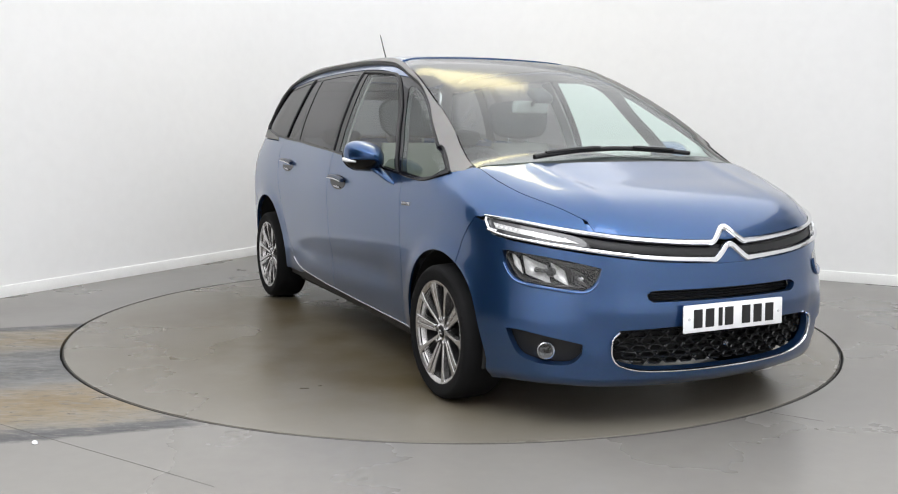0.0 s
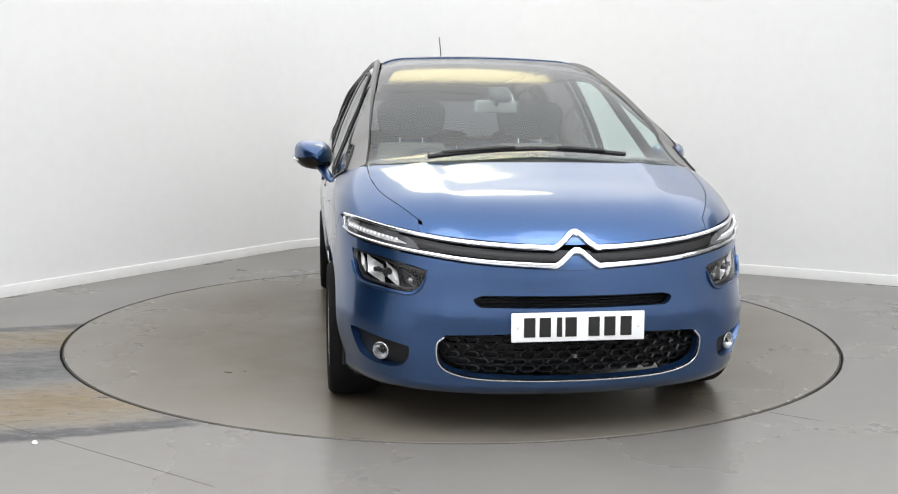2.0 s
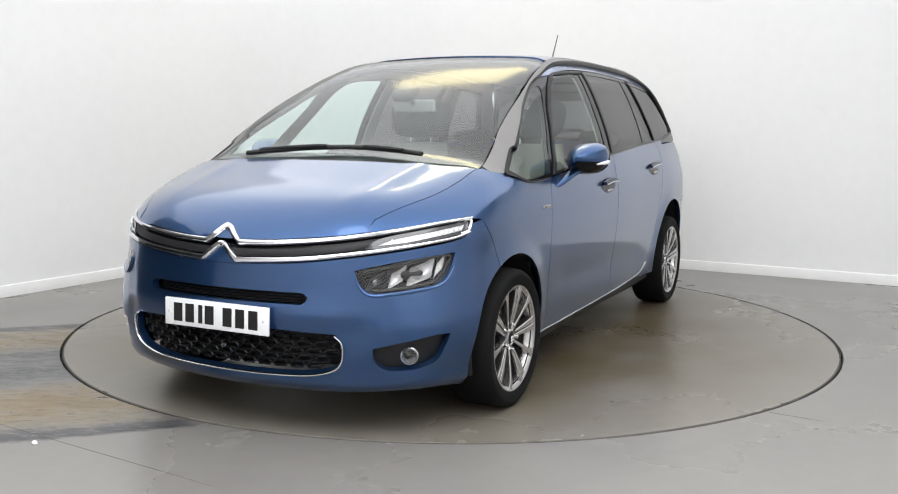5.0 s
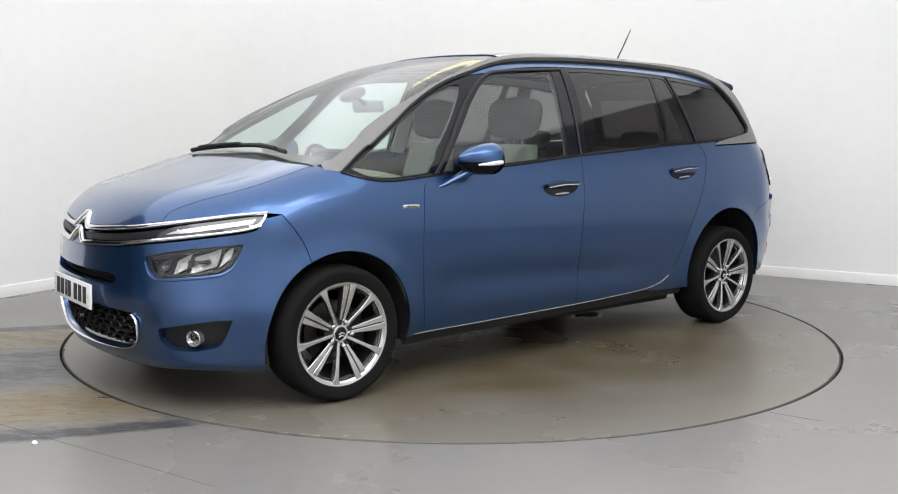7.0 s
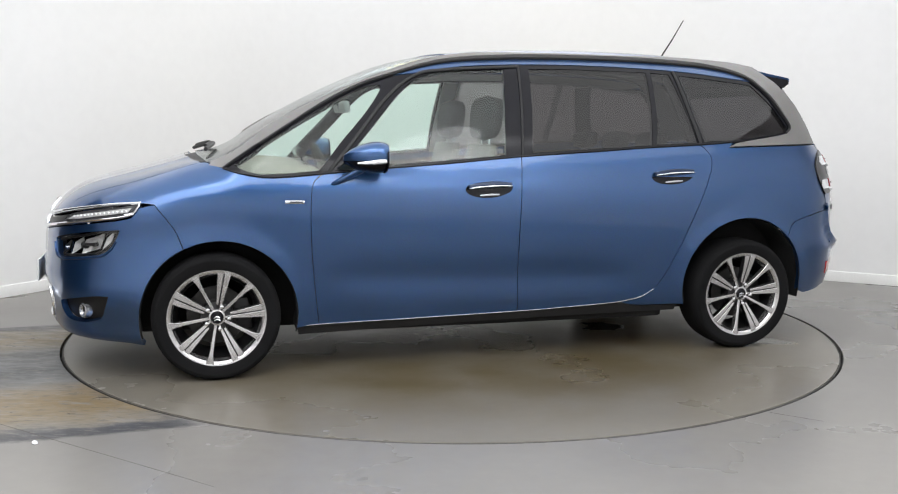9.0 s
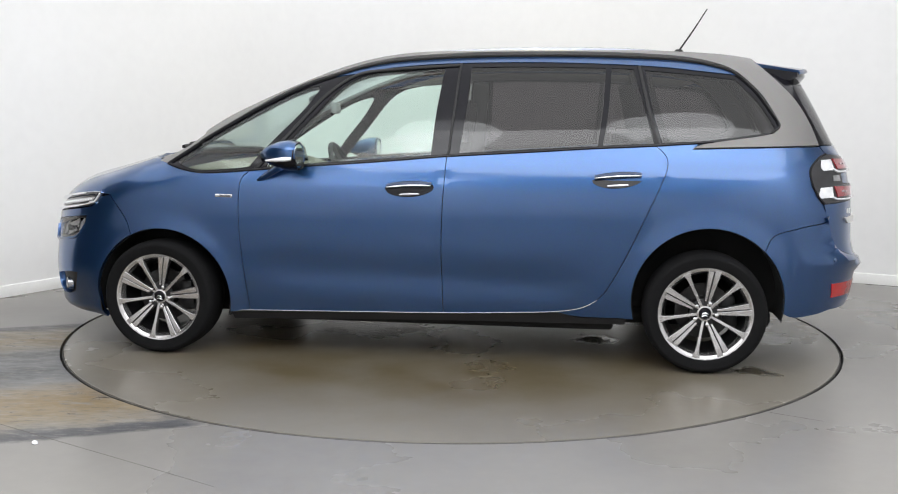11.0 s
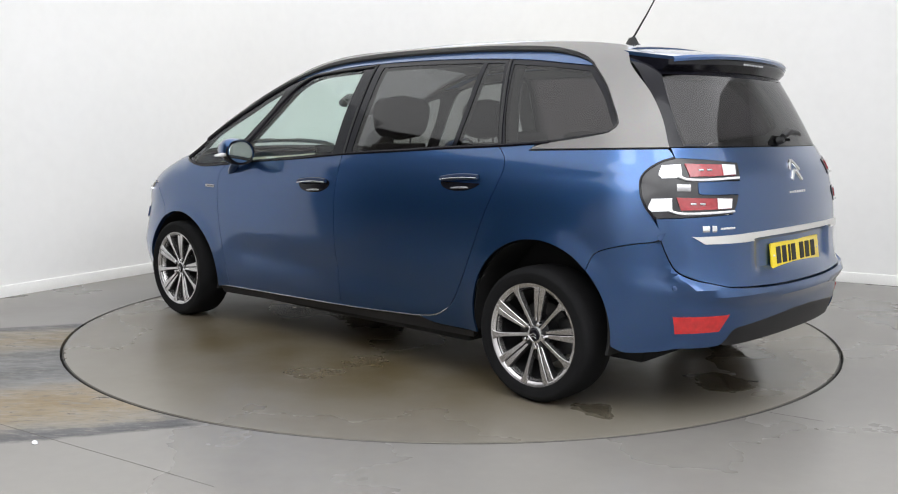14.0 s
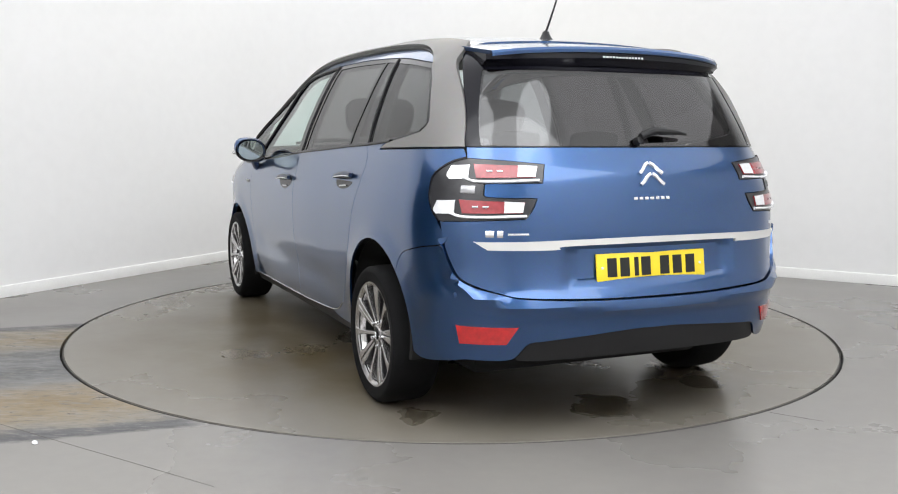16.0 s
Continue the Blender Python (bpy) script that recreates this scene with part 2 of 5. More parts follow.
FLOORM = floor_material("grey_resin_floor", (0.195, 0.186, 0.174), worn_strip)
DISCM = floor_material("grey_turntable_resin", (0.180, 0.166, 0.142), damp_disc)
JOINTM = material("grey_joint_filler", (0.125, 0.118, 0.108), 0.6, vary=0.2, vary_scale=6)
STEEL = material("worn_steel_edge", (0.05, 0.048, 0.045), 0.5, 0.4, vary=0.3, vary_scale=9)
CEILM = material("white_ceiling_paint", (0.72, 0.72, 0.72), 0.9, vary=0.02, vary_scale=1.0)
BACKM = material("white_rear_wall_paint", (0.86, 0.86, 0.86), 0.9, vary=0.08, vary_scale=1.0, vary2=0.03)

DUSKWALL = material("dark_warehouse_paint", (0.075, 0.077, 0.084), 0.9, vary=0.2, vary_scale=0.8, vary2=0.05)
MIRROR = material("mirror_glass", (0.55, 0.62, 0.61), 0.02, 1.0)
NAVY = material("dark_blue_paint", (0.010, 0.022, 0.055), 0.3, 0.3, 0.2)

BOWL = material("bright_lamp_reflector", (0.55, 0.55, 0.55), 0.22, 0.35, 0.5, vary=0.25, vary_scale=45)
LAMPSILVER = material("dull_lamp_silver", (0.30, 0.30, 0.31), 0.25, 0.5, 1.0, vary=0.2, vary_scale=40)

# ---- mesh helpers ----
from mathutils.geometry import delaunay_2d_cdt


def part(name, bm, mat, parent=None, label="", smooth=True):
    """Links a bmesh as one mesh object, under a thing or a part if given."""
    me = bpy.data.meshes.new(name)
    bmesh.ops.recalc_face_normals(bm, faces=bm.faces)
    bm.to_mesh(me)
    bm.free()
    me.materials.append(mat)
    if smooth:
        me.shade_smooth()
        me.set_sharp_from_angle(angle=radians(34))
    ob = new(name, me)
    if parent is not None:
        ob.parent = parent
    if label:
        ob["label"] = label
    return ob


def empty(name, parent=None):
    ob = new(name)
    ob.empty_display_size = 0.1
    if parent is not None:
        ob.parent = parent
    return ob


def box(bm, size, m=None, bevel=0.0, seg=2):
    """Adds a box with bevelled edges."""
    m = m or Matrix()
    r = bmesh.ops.create_cube(bm, size=1.0, matrix=m @ Matrix.Diagonal((*size, 1)))
    if bevel:
        es = list({e for v in r["verts"] for e in v.link_edges})
        bmesh.ops.bevel(bm, geom=es, offset=bevel, segments=seg, profile=0.5, affect="EDGES")
    return bm


def lathe(bm, profile, m=None, steps=48, closed=False):
    """Turns a profile of (radius, height) pairs round the z axis of m."""
    m = m or Matrix()
    rings = []
    for r, h in profile:
        rings.append([bm.verts.new(m @ Vector((r * math.cos(2 * math.pi * k / steps), r * math.sin(2 * math.pi * k / steps), h))) for k in range(steps)])
    pairs = list(zip(rings, rings[1:])) + ([(rings[-1], rings[0])] if closed else [])
    for a, b in pairs:
        for k in range(steps):
            bm.faces.new((a[k], a[(k + 1) % steps], b[(k + 1) % steps], b[k]))
    return bm


def tube(bm, pts, radius, steps=10, flat=1.0, caps=True):
    """A rod along points; radius is a number or one for each point."""
    pts = [Vector(p) for p in pts]
    rings = []
    for i, p in enumerate(pts):
        t = (pts[min(i + 1, len(pts) - 1)] - pts[max(i - 1, 0)]).normalized()
        up = Vector((0, 0, 1)) if abs(t.z) < 0.9 else Vector((1, 0, 0))
        a = t.cross(up).normalized()
        b = a.cross(t).normalized()
        r = radius[i] if isinstance(radius, (list, tuple)) else radius
        rings.append([bm.verts.new(p + a * r * math.cos(2 * math.pi * k / steps) + b * r * flat * math.sin(2 * math.pi * k / steps)) for k in range(steps)])
    for a, b in zip(rings, rings[1:]):
        for k in range(steps):
            bm.faces.new((a[k], a[(k + 1) % steps], b[(k + 1) % steps], b[k]))
    if caps:
        bm.faces.new(rings[0][::-1])
        bm.faces.new(rings[-1])
    return bm


def smooth_line(pts, n=10):
    """A Catmull-Rom line through the points."""
    p = np.array(pts, float)
    if len(p) == 2:
        return p[0] + (p[1] - p[0]) * np.linspace(0, 1, n)[:, None]
    q = np.vstack([2 * p[0] - p[1], p, 2 * p[-1] - p[-2]])
    out = []
    for i in range(1, len(q) - 2):
        s = np.linspace(0, 1, n, endpoint=False)[:, None]
        out.append(0.5 * (2 * q[i] + (q[i + 1] - q[i - 1]) * s + (2 * q[i - 1] - 5 * q[i] + 4 * q[i + 1] - q[i + 2]) * s ** 2
                          + (3 * q[i] - q[i - 1] - 3 * q[i + 1] + q[i + 2]) * s ** 3))
    return np.vstack(out + [p[-1:]])


def resample(p, step):
    d = np.concatenate([[0], np.cumsum(np.linalg.norm(np.diff(p, axis=0), axis=1))])
    n = max(2, int(round(d[-1] / step)) + 1)
    s = np.linspace(0, d[-1], n)
    return np.stack([np.interp(s, d, p[:, k]) for k in range(p.shape[1])], 1)

# ---- the car's body surface: x forward, y to its left, z up, origin on the ground midway between the axles ----
def curve(xs, ys):
    """A smooth function through the knots."""
    xs, ys = np.array(xs, float), np.array(ys, float)
    if xs[0] > xs[-1]:
        xs, ys = xs[::-1], ys[::-1]
    d = np.diff(ys) / np.diff(xs)
    w1, w2 = 2 * np.diff(xs)[1:] + np.diff(xs)[:-1], np.diff(xs)[1:] + 2 * np.diff(xs)[:-1]
    with np.errstate(divide="ignore", invalid="ignore"):
        m = np.where(d[1:] * d[:-1] > 0, (w1 + w2) / (w1 / d[:-1] + w2 / d[1:]), 0.0)
    m = np.concatenate([[d[0]], m, [d[-1]]])

    def f(x):
        x = np.asarray(x, float)
        i = np.clip(np.searchsorted(xs, x) - 1, 0, len(xs) - 2)
        hh = xs[i + 1] - xs[i]
        s = np.clip((x - xs[i]) / hh, 0, 1)
        return ((1 + 2 * s) * (1 - s) ** 2 * ys[i] + s * (1 - s) ** 2 * hh * m[i]
                + s * s * (3 - 2 * s) * ys[i + 1] + s * s * (s - 1) * hh * m[i + 1])
    return f


def smax(a, b, k):
    hh = np.maximum(k - np.abs(a - b), 0) / k
    return np.maximum(a, b) + hh * hh * k * 0.25


PLAN = curve((2.4, 2.0, 1.7, 1.4, 1.0, 0.4, -0.2, -0.8, -1.4, -1.8, -2.1, -2.4),
             (0.811, 0.846, 0.878, 0.896, 0.9, 0.9, 0.9, 0.893, 0.892, 0.879, 0.839, 0.783))
TUCK = curve((0.1, 0.18, 0.26, 0.36, 0.5, 0.65, 0.8, 0.9, 0.98, 1.05, 1.11, 1.2, 1.3, 1.4, 1.5, 1.58, 1.66),
             (-0.12, -0.070, -0.045, -0.030, -0.015, -0.002, 0.003, -0.005, -0.025, -0.041, -0.062, -0.092, -0.133, -0.179, -0.234, -0.296, -0.393))
CREST = curve((2.4, 2.28, 2.2, 2.1, 1.95, 1.8, 1.65, 1.5, 1.38, 1.3, 1.2, 1.05, 0.9, 0.7, 0.5, 0.35, 0.15, -0.15, -0.6, -1.0, -1.4, -1.8, -2.1, -2.4),
             (0.729, 0.800, 0.858, 0.906, 0.957, 0.995, 1.037, 1.078, 1.102, 1.136, 1.201, 1.295, 1.378, 1.477, 1.558, 1.599, 1.627, 1.65, 1.662, 1.656, 1.62, 1.568, 1.524, 1.467))
CROWN = curve((2.3, 1.9, 1.5, 1.2, 0.5, -0.5, -1.6, -2.2),
             (0.038, 0.087, 0.076, 0.032, 0.063, 0.092, 0.098, 0.084))
NOSE = curve((0.1, 0.18, 0.25, 0.33, 0.42, 0.52, 0.62, 0.7, 0.78, 0.85, 1.0),
             (2.11, 2.19, 2.245, 2.268, 2.276, 2.276, 2.270, 2.264, 2.252, 2.230, 2.165))
TAIL = curve((0.1, 0.2, 0.3, 0.4, 0.5, 0.56, 0.6, 0.68, 0.8, 1.0, 1.14, 1.3, 1.5, 1.6),
             (2.12, 2.18, 2.225, 2.254, 2.264, 2.273, 2.251, 2.235, 2.229, 2.198, 2.127, 2.046, 1.935, 1.872))


def shape(p):
    """Negative inside the body, positive outside; p is an array of places."""
    x, y, z = p[..., 0], np.abs(p[..., 1]), p[..., 2]
    flare = 0.034 * np.clip((x - 1.4) / 0.4, 0, 1) * np.exp(-((z - 0.40) / 0.17) ** 2)
    # the cabin narrows towards the windscreen
    u = np.clip(x / 0.9, 0, 1)
    pinch = 0.042 * u * u * (3 - 2 * u) * np.clip((z - 1.02) / 0.30, 0, 1)
    side = y - (PLAN(x) + TUCK(z) + flare - pinch)
    top = z - (CREST(x) - CROWN(x) * y * y)
    front = x - (NOSE(z) - 0.313 * y * y)
    rear = -x - (TAIL(z) - 0.174 * y * y)
    flank_ends = smax(side, smax(front, rear, 0.02), np.where(x > 0, 0.29 + 0.11 * np.clip((z - 0.45) / 0.25, 0, 1), 0.333))
    return smax(flank_ends, top, np.where(x > 1.2, 0.17, 0.11))


def meet(o, d, far=3.0):
    """Where rays from outside enter the body."""
    o, d = np.asarray(o, float), np.asarray(d, float)
    lo, hi = np.zeros(len(o)), np.full(len(o), np.nan)
    steps = np.linspace(0, far, 160)
    prev = np.zeros(len(o))
    for s in steps:
        inside = shape(o + d * s) < 0
        new_hit = inside & np.isnan(hi)
        hi[new_hit], lo[new_hit] = s, prev[new_hit]
        prev[:] = s
    bad = np.isnan(hi)
    # a ray that misses stops where it comes nearest
    if bad.any():
        vals = np.stack([shape(o[bad] + d[bad] * s) for s in steps])
        lo[bad] = hi[bad] = steps[np.argmin(vals, 0)]
    for _ in range(26):
        mid = (lo + hi) / 2
        inside = shape(o + d * mid[:, None]) < 0
        hi, lo = np.where(inside, mid, hi), np.where(inside, lo, mid)
    return o + d * ((lo + hi) / 2)[:, None]


def normals(p):
    e = 0.002
    g = np.stack([shape(p + np.eye(3)[i] * e) - shape(p - np.eye(3)[i] * e) for i in range(3)], -1)
    return g / np.maximum(np.linalg.norm(g, axis=-1, keepdims=True), 1e-9)


# charts: a flat pair of numbers to a place on the body, and back
def rays_side(q):
    return np.stack([q[:, 0], np.full(len(q), 1.4), q[:, 1]], 1), np.tile((0, -1.0, 0), (len(q), 1))


def rays_top(q):
    return np.stack([q[:, 0], q[:, 1], np.full(len(q), 2.4)], 1), np.tile((0, 0, -1.0), (len(q), 1))


def rays_turn(q, ax, sgn):
    a = q[:, 0]
    d = np.stack([-np.cos(a) * sgn, -np.sin(a), 0 * a], 1)
    return np.stack([np.full(len(q), ax), 0 * a, q[:, 1]], 1) - d * 1.8, d


def rays_round(q):
    d = np.stack([0 * q[:, 1], -np.cos(q[:, 1]), -np.sin(q[:, 1])], 1)
    return np.stack([q[:, 0], np.full(len(q), 0.45), np.full(len(q), 0.60)], 1) - d * 1.6, d


CHARTS = {
    "s": (rays_side, lambda p: p[:, [0, 2]]),
    "t": (rays_top, lambda p: p[:, [0, 1]]),
    "f": (lambda q: rays_turn(q, 1.2, 1), lambda p: np.stack([np.arctan2(p[:, 1], p[:, 0] - 1.2), p[:, 2]], 1)),
    "r": (lambda q: rays_turn(q, -1.2, -1), lambda p: np.stack([np.arctan2(p[:, 1], -1.2 - p[:, 0]), p[:, 2]], 1)),
    "b": (lambda q: (np.stack([0.866 * q[:, 0] + 1.5, q[:, 1], 2.598 - 0.5 * q[:, 0]], 1), np.tile((-0.5, 0, -0.866), (len(q), 1))),
          lambda p: np.stack([0.866 * p[:, 0] - 0.5 * p[:, 2], p[:, 1]], 1)),
    "o": (rays_round, lambda p: np.stack([p[:, 0], np.arctan2(p[:, 2] - 0.60, p[:, 1] - 0.45)], 1)),
}


def on_body(kind, pts):
    return meet(*CHARTS[kind][0](np.asarray(pts, float)))

def outline(segments, step=0.02):
    """A closed ring of places on the body: smooth segments of (chart, points) that meet at corners."""
    ring = []
    for kind, pts in segments:
        line = smooth_line(pts, 12)
        world_line = on_body(kind, line)
        ring.append(resample(world_line, step)[:-1])
    return np.vstack(ring)


def inset2d(p, g, ref):
    """Moves a closed flat ring inwards by g."""
    nxt, prv = np.roll(p, -1, 0), np.roll(p, 1, 0)
    t = nxt - prv
    nrm = np.stack([-t[:, 1], t[:, 0]], 1) / np.maximum(np.linalg.norm(t, axis=1, keepdims=True), 1e-9)
    area = 0.5 * np.sum(p[:, 0] * nxt[:, 1] - nxt[:, 0] * p[:, 1])
    return p + nrm * g * np.sign(area)


def inside_poly(q, ring):
    c = np.zeros(len(q), bool)
    a, b = ring, np.roll(ring, -1, 0)
    for (x1, y1), (x2, y2) in zip(a, b):
        if y1 == y2:
            continue
        hit = ((y1 > q[:, 1]) != (y2 > q[:, 1])) & (q[:, 0] < (x2 - x1) * (q[:, 1] - y1) / (y2 - y1) + x1)
        c ^= hit
    return c


def dist_ring(q, ring):
    a, b = ring, np.roll(ring, -1, 0)
    best = np.full(len(q), 9.0)
    for p1, p2 in zip(a, b):
        d = p2 - p1
        s = np.clip(((q - p1) @ d) / max(d @ d, 1e-12), 0, 1)
        best = np.minimum(best, np.linalg.norm(q - p1 - s[:, None] * d, axis=1))
    return best


def skin(ring3, kind, grid=0.035, gap=0.0018, holes=(), depth=0.012, offset=0.0, relief=None, flip=False):
    """A bmesh: the piece of the body within a ring, its edges turned inwards by depth. offset lifts it; relief(p) adds to that."""
    rays, back = CHARTS[kind]
    scale = np.array([0.85, 1.0]) if kind in "fr" else np.array([1.0, 0.42]) if kind == "o" else np.array([1.0, 1.0])
    rings = [inset2d(back(ring3) * scale, gap, None)] + [inset2d(back(h) * scale, -gap, None) for h in holes]
    lo, hi = rings[0].min(0), rings[0].max(0)
    gx, gy = np.meshgrid(np.arange(lo[0] + grid / 2, hi[0], grid), np.arange(lo[1] + grid / 2, hi[1], grid))
    q = np.stack([gx.ravel() + 0.0007 * np.sin(gy.ravel() * 91), gy.ravel()], 1)
    keep = inside_poly(q, rings[0]) & (dist_ring(q, rings[0]) > grid * 0.42)
    for h in rings[1:]:
        keep &= ~inside_poly(q, h) & (dist_ring(q, h) > grid * 0.42)
    q = q[keep]
    verts, edges = [], []
    for r in rings:
        n0 = len(verts)
        verts += [Vector(v) for v in r]
        edges += [(n0 + i, n0 + (i + 1) % len(r)) for i in range(len(r))]
    verts += [Vector(v) for v in q]
    vv, _, ff, *_ = delaunay_2d_cdt(verts, edges, [], 0, 1e-6)
    flat = np.array([v[:] for v in vv])
    ff = [f for f in ff if len(f) == 3]
    cen = np.array([flat[list(f)].mean(0) for f in ff])
    ok = inside_poly(cen, rings[0])
    for h in rings[1:]:
        ok &= ~inside_poly(cen, h)
    p3 = meet(*rays(flat / scale))
    nr = normals(p3)
    lift = np.full(len(p3), offset) + (relief(p3) if relief else 0)
    p3 = p3 + nr * lift[:, None]
    bm = bmesh.new()
    vs = [bm.verts.new(v) for v in p3]
    for f, k in zip(ff, ok):
        if k:
            try:
                bm.faces.new([vs[i] for i in f])
            except ValueError:
                pass
    loose = [v for v in vs if not v.link_faces]
    nmap = {v: Vector(n) for v, n in zip(vs, nr)}
    rim = [e for e in bm.edges if len(e.link_faces) == 1]
    if depth:
        low = {}
        for e in rim:
            for v in e.verts:
                if v not in low:
                    low[v] = bm.verts.new(v.co - nmap[v] * depth)
        for e in rim:
            a, b = e.verts
            try:
                bm.faces.new((a, b, low[b], low[a]))
            except ValueError:
                pass
    bmesh.ops.delete(bm, geom=loose, context="VERTS")
    return bm


def mirrored(bm):
    b2 = bm.copy()
    for v in b2.verts:
        v.co.y = -v.co.y
    bmesh.ops.reverse_faces(b2, faces=b2.faces)
    return b2


def pair(name, bm, mat, parent, label=""):
    """The same part on both flanks."""
    other = mirrored(bm)
    return part(name, bm, mat, parent, label), part(name, other, mat, parent, label)


# ---- the booth ----
TABLE_R = 2.25
WALL_L, WALL_R = 3.13, 3.08
NL, NR = Vector((-0.872, 0.489, 0)), Vector((0.489, 0.872, 0))


def slab(name, size, m, mat, bevel=0.0):
    bm = box(bmesh.new(), size, m, bevel)
    ob = part(name, bm, mat, None, smooth=False)
    return tagged(ob, kind="structure")


JOINTS = ((-1.844, -2.056, -0.798, -2.709), (1.378, -1.815, 1.564, -1.934))


def build_room():
    # floor with a round opening for the turntable
    bm = bmesh.new()
    n = 160
    inner = [bm.verts.new((math.cos(2 * math.pi * k / n) * (TABLE_R + 0.012), math.sin(2 * math.pi * k / n) * (TABLE_R + 0.012), 0)) for k in range(n)]
    outer = [bm.verts.new((math.cos(2 * math.pi * k / n) * 14, math.sin(2 * math.pi * k / n) * 14, 0)) for k in range(n)]
    low = [bm.verts.new(v.co - Vector((0, 0, 0.06))) for v in inner]
    for k in range(n):
        j = (k + 1) % n
        bm.faces.new((inner[k], outer[k], outer[j], inner[j]))
        bm.faces.new((inner[k], inner[j], low[j], low[k]))
    fl = part("floor", bm, FLOORM, smooth=False)
    tagged(fl, "stained grey resin floor round the turntable", "floor", kind="structure")
    for x0, y0, x1, y1 in JOINTS:
        run = Vector((x1 - x0, y1 - y0, 0))
        m = pose((x0 + x1) / 2, (y0 + y1) / 2, 0.0006, 0, 0, math.degrees(math.atan2(run.y, run.x)))
        tagged(part("floor_joint", box(bmesh.new(), (run.length, 0.0025, 0.001), m), JOINTM, smooth=False), "thin dark joint line in the resin floor", "joint", kind="structure")
    bm = bmesh.new()
    lathe(bm, [(0.001, -0.06), (TABLE_R + 0.05, -0.06)], steps=n)
    tagged(part("turntable_pit", bm, BLACK), "dark pit under the turntable", "pit", kind="structure")
    # white walls that meet in a rounded corner
    corner = NL * WALL_L + NR * WALL_R
    rad = 0.85
    cen = corner - (NL + NR) * rad
    tl, tr = Vector((-NL.y, NL.x, 0)), Vector((NR.y, -NR.x, 0))
    # the left wall ends at the drive-in opening
    path = [(cen + NL * rad + tl * 4.6, NL), (cen + NL * rad, NL)]
    for k in range(1, 16):
        a = math.pi / 2 * k / 16
        d = NL * math.cos(a) + NR * math.sin(a)
        path.append((cen + d * rad, d))
    path += [(cen + NR * rad, NR), (cen + NR * rad + tr * 9.0, NR)]

    def swept(name, prof, mat, label, cat):
        bm = bmesh.new()
        rows = [[bm.verts.new(p + d * u + Vector((0, 0, v))) for u, v in prof] for p, d in path]
        for r0, r1 in zip(rows, rows[1:]):
            for k in range(len(prof)):
                j = (k + 1) % len(prof)
                bm.faces.new((r0[k], r0[j], r1[j], r1[k]))
        tagged(part(name, bm, mat), label, cat, kind="structure")
    swept("wall_white", [(0, 0), (0, 3.2), (0.12, 3.2), (0.12, 0)], WHITEWALL, "plain white painted booth wall with rounded corner", "wall")
    swept("baseboard", [(0, 0.001), (-0.014, 0.001), (-0.014, 0.074), (-0.010, 0.082), (-0.002, 0.084), (0, 0.084)], PLINTH, "low white painted skirting board", "skirting")
    # plain walls and ceiling that close the booth behind the camera
    ang_l, ang_r = (math.degrees(math.atan2(v.y, v.x)) for v in (NL, NR))

    def upright(name, nrm, ang, dist, lo, hi, other, mat, label):
        """A wall across nrm at dist that runs from lo to hi along the other axis."""
        m = pose(*(nrm * dist + other * ((lo + hi) / 2)), 0, 0, ang) @ pose(0, 0, 1.6)
        tagged(slab(name, (0.12, hi - lo, 3.2), m, mat), label, "wall")
    upright("wall_back_1", NL, ang_l, -5.06, -6.40, 9.0, NR, BACKM, "plain white wall behind the camera")
    upright("wall_back_2", NR, ang_r, -6.46, -5.12, 3.2, NL, BACKM, "plain white wall behind the camera")
    upright("wall_outer_1", NL, ang_l, 9.06, -6.52, 3.2, NR, DUSKWALL, "dark wall beyond the drive-in opening")
    upright("wall_outer_2", NR, ang_r, -6.46, 3.2, 9.0, NL, DUSKWALL, "dark wall beyond the drive-in opening")
    upright("wall_outer_3", NR, ang_r, 3.26, 3.27, 9.0, NL, DUSKWALL, "dark wall beyond the drive-in opening")
    tagged(slab("ceiling", (28, 28, 0.1), pose(0, 0, 3.25), CEILM), "plain white booth ceiling", "ceiling")


build_room()


def turntable():
    top = lathe(bmesh.new(), [(0.0005, 0.0), (0.6, 0.0), (1.3, 0.0), (1.9, 0.0), (TABLE_R - 0.010, 0.0), (TABLE_R - 0.008, -0.004), (TABLE_R - 0.008, -0.05)], steps=160)
    ob = empty("turntable")
    part("disc", top, DISCM, ob, "grey resin disc with rust stains, painted-in car shade and damp patches")
    part("edge_ring", lathe(bmesh.new(), [(TABLE_R - 0.007, -0.05), (TABLE_R - 0.007, -0.003), (TABLE_R - 0.002, -0.003), (TABLE_R, -0.006), (TABLE_R, -0.05)], steps=160), STEEL, ob, "dark steel edge ring")
    return tagged(ob, "round grey turntable flush with the floor, damp, rust-stained, car shade painted in", "turntable")


DISC = turntable()

# ---- the car's outer panels ----
CAR = empty("car")
tagged(CAR, "blue metallic seven-seat family car with silver roof arches", "car")


def arc(cx, cz, r, a0, a1, n=14):
    return [(cx + r * math.cos(radians(a0 + (a1 - a0) * k / (n - 1))), cz + r * math.sin(radians(a0 + (a1 - a0) * k / (n - 1)))) for k in range(n)]


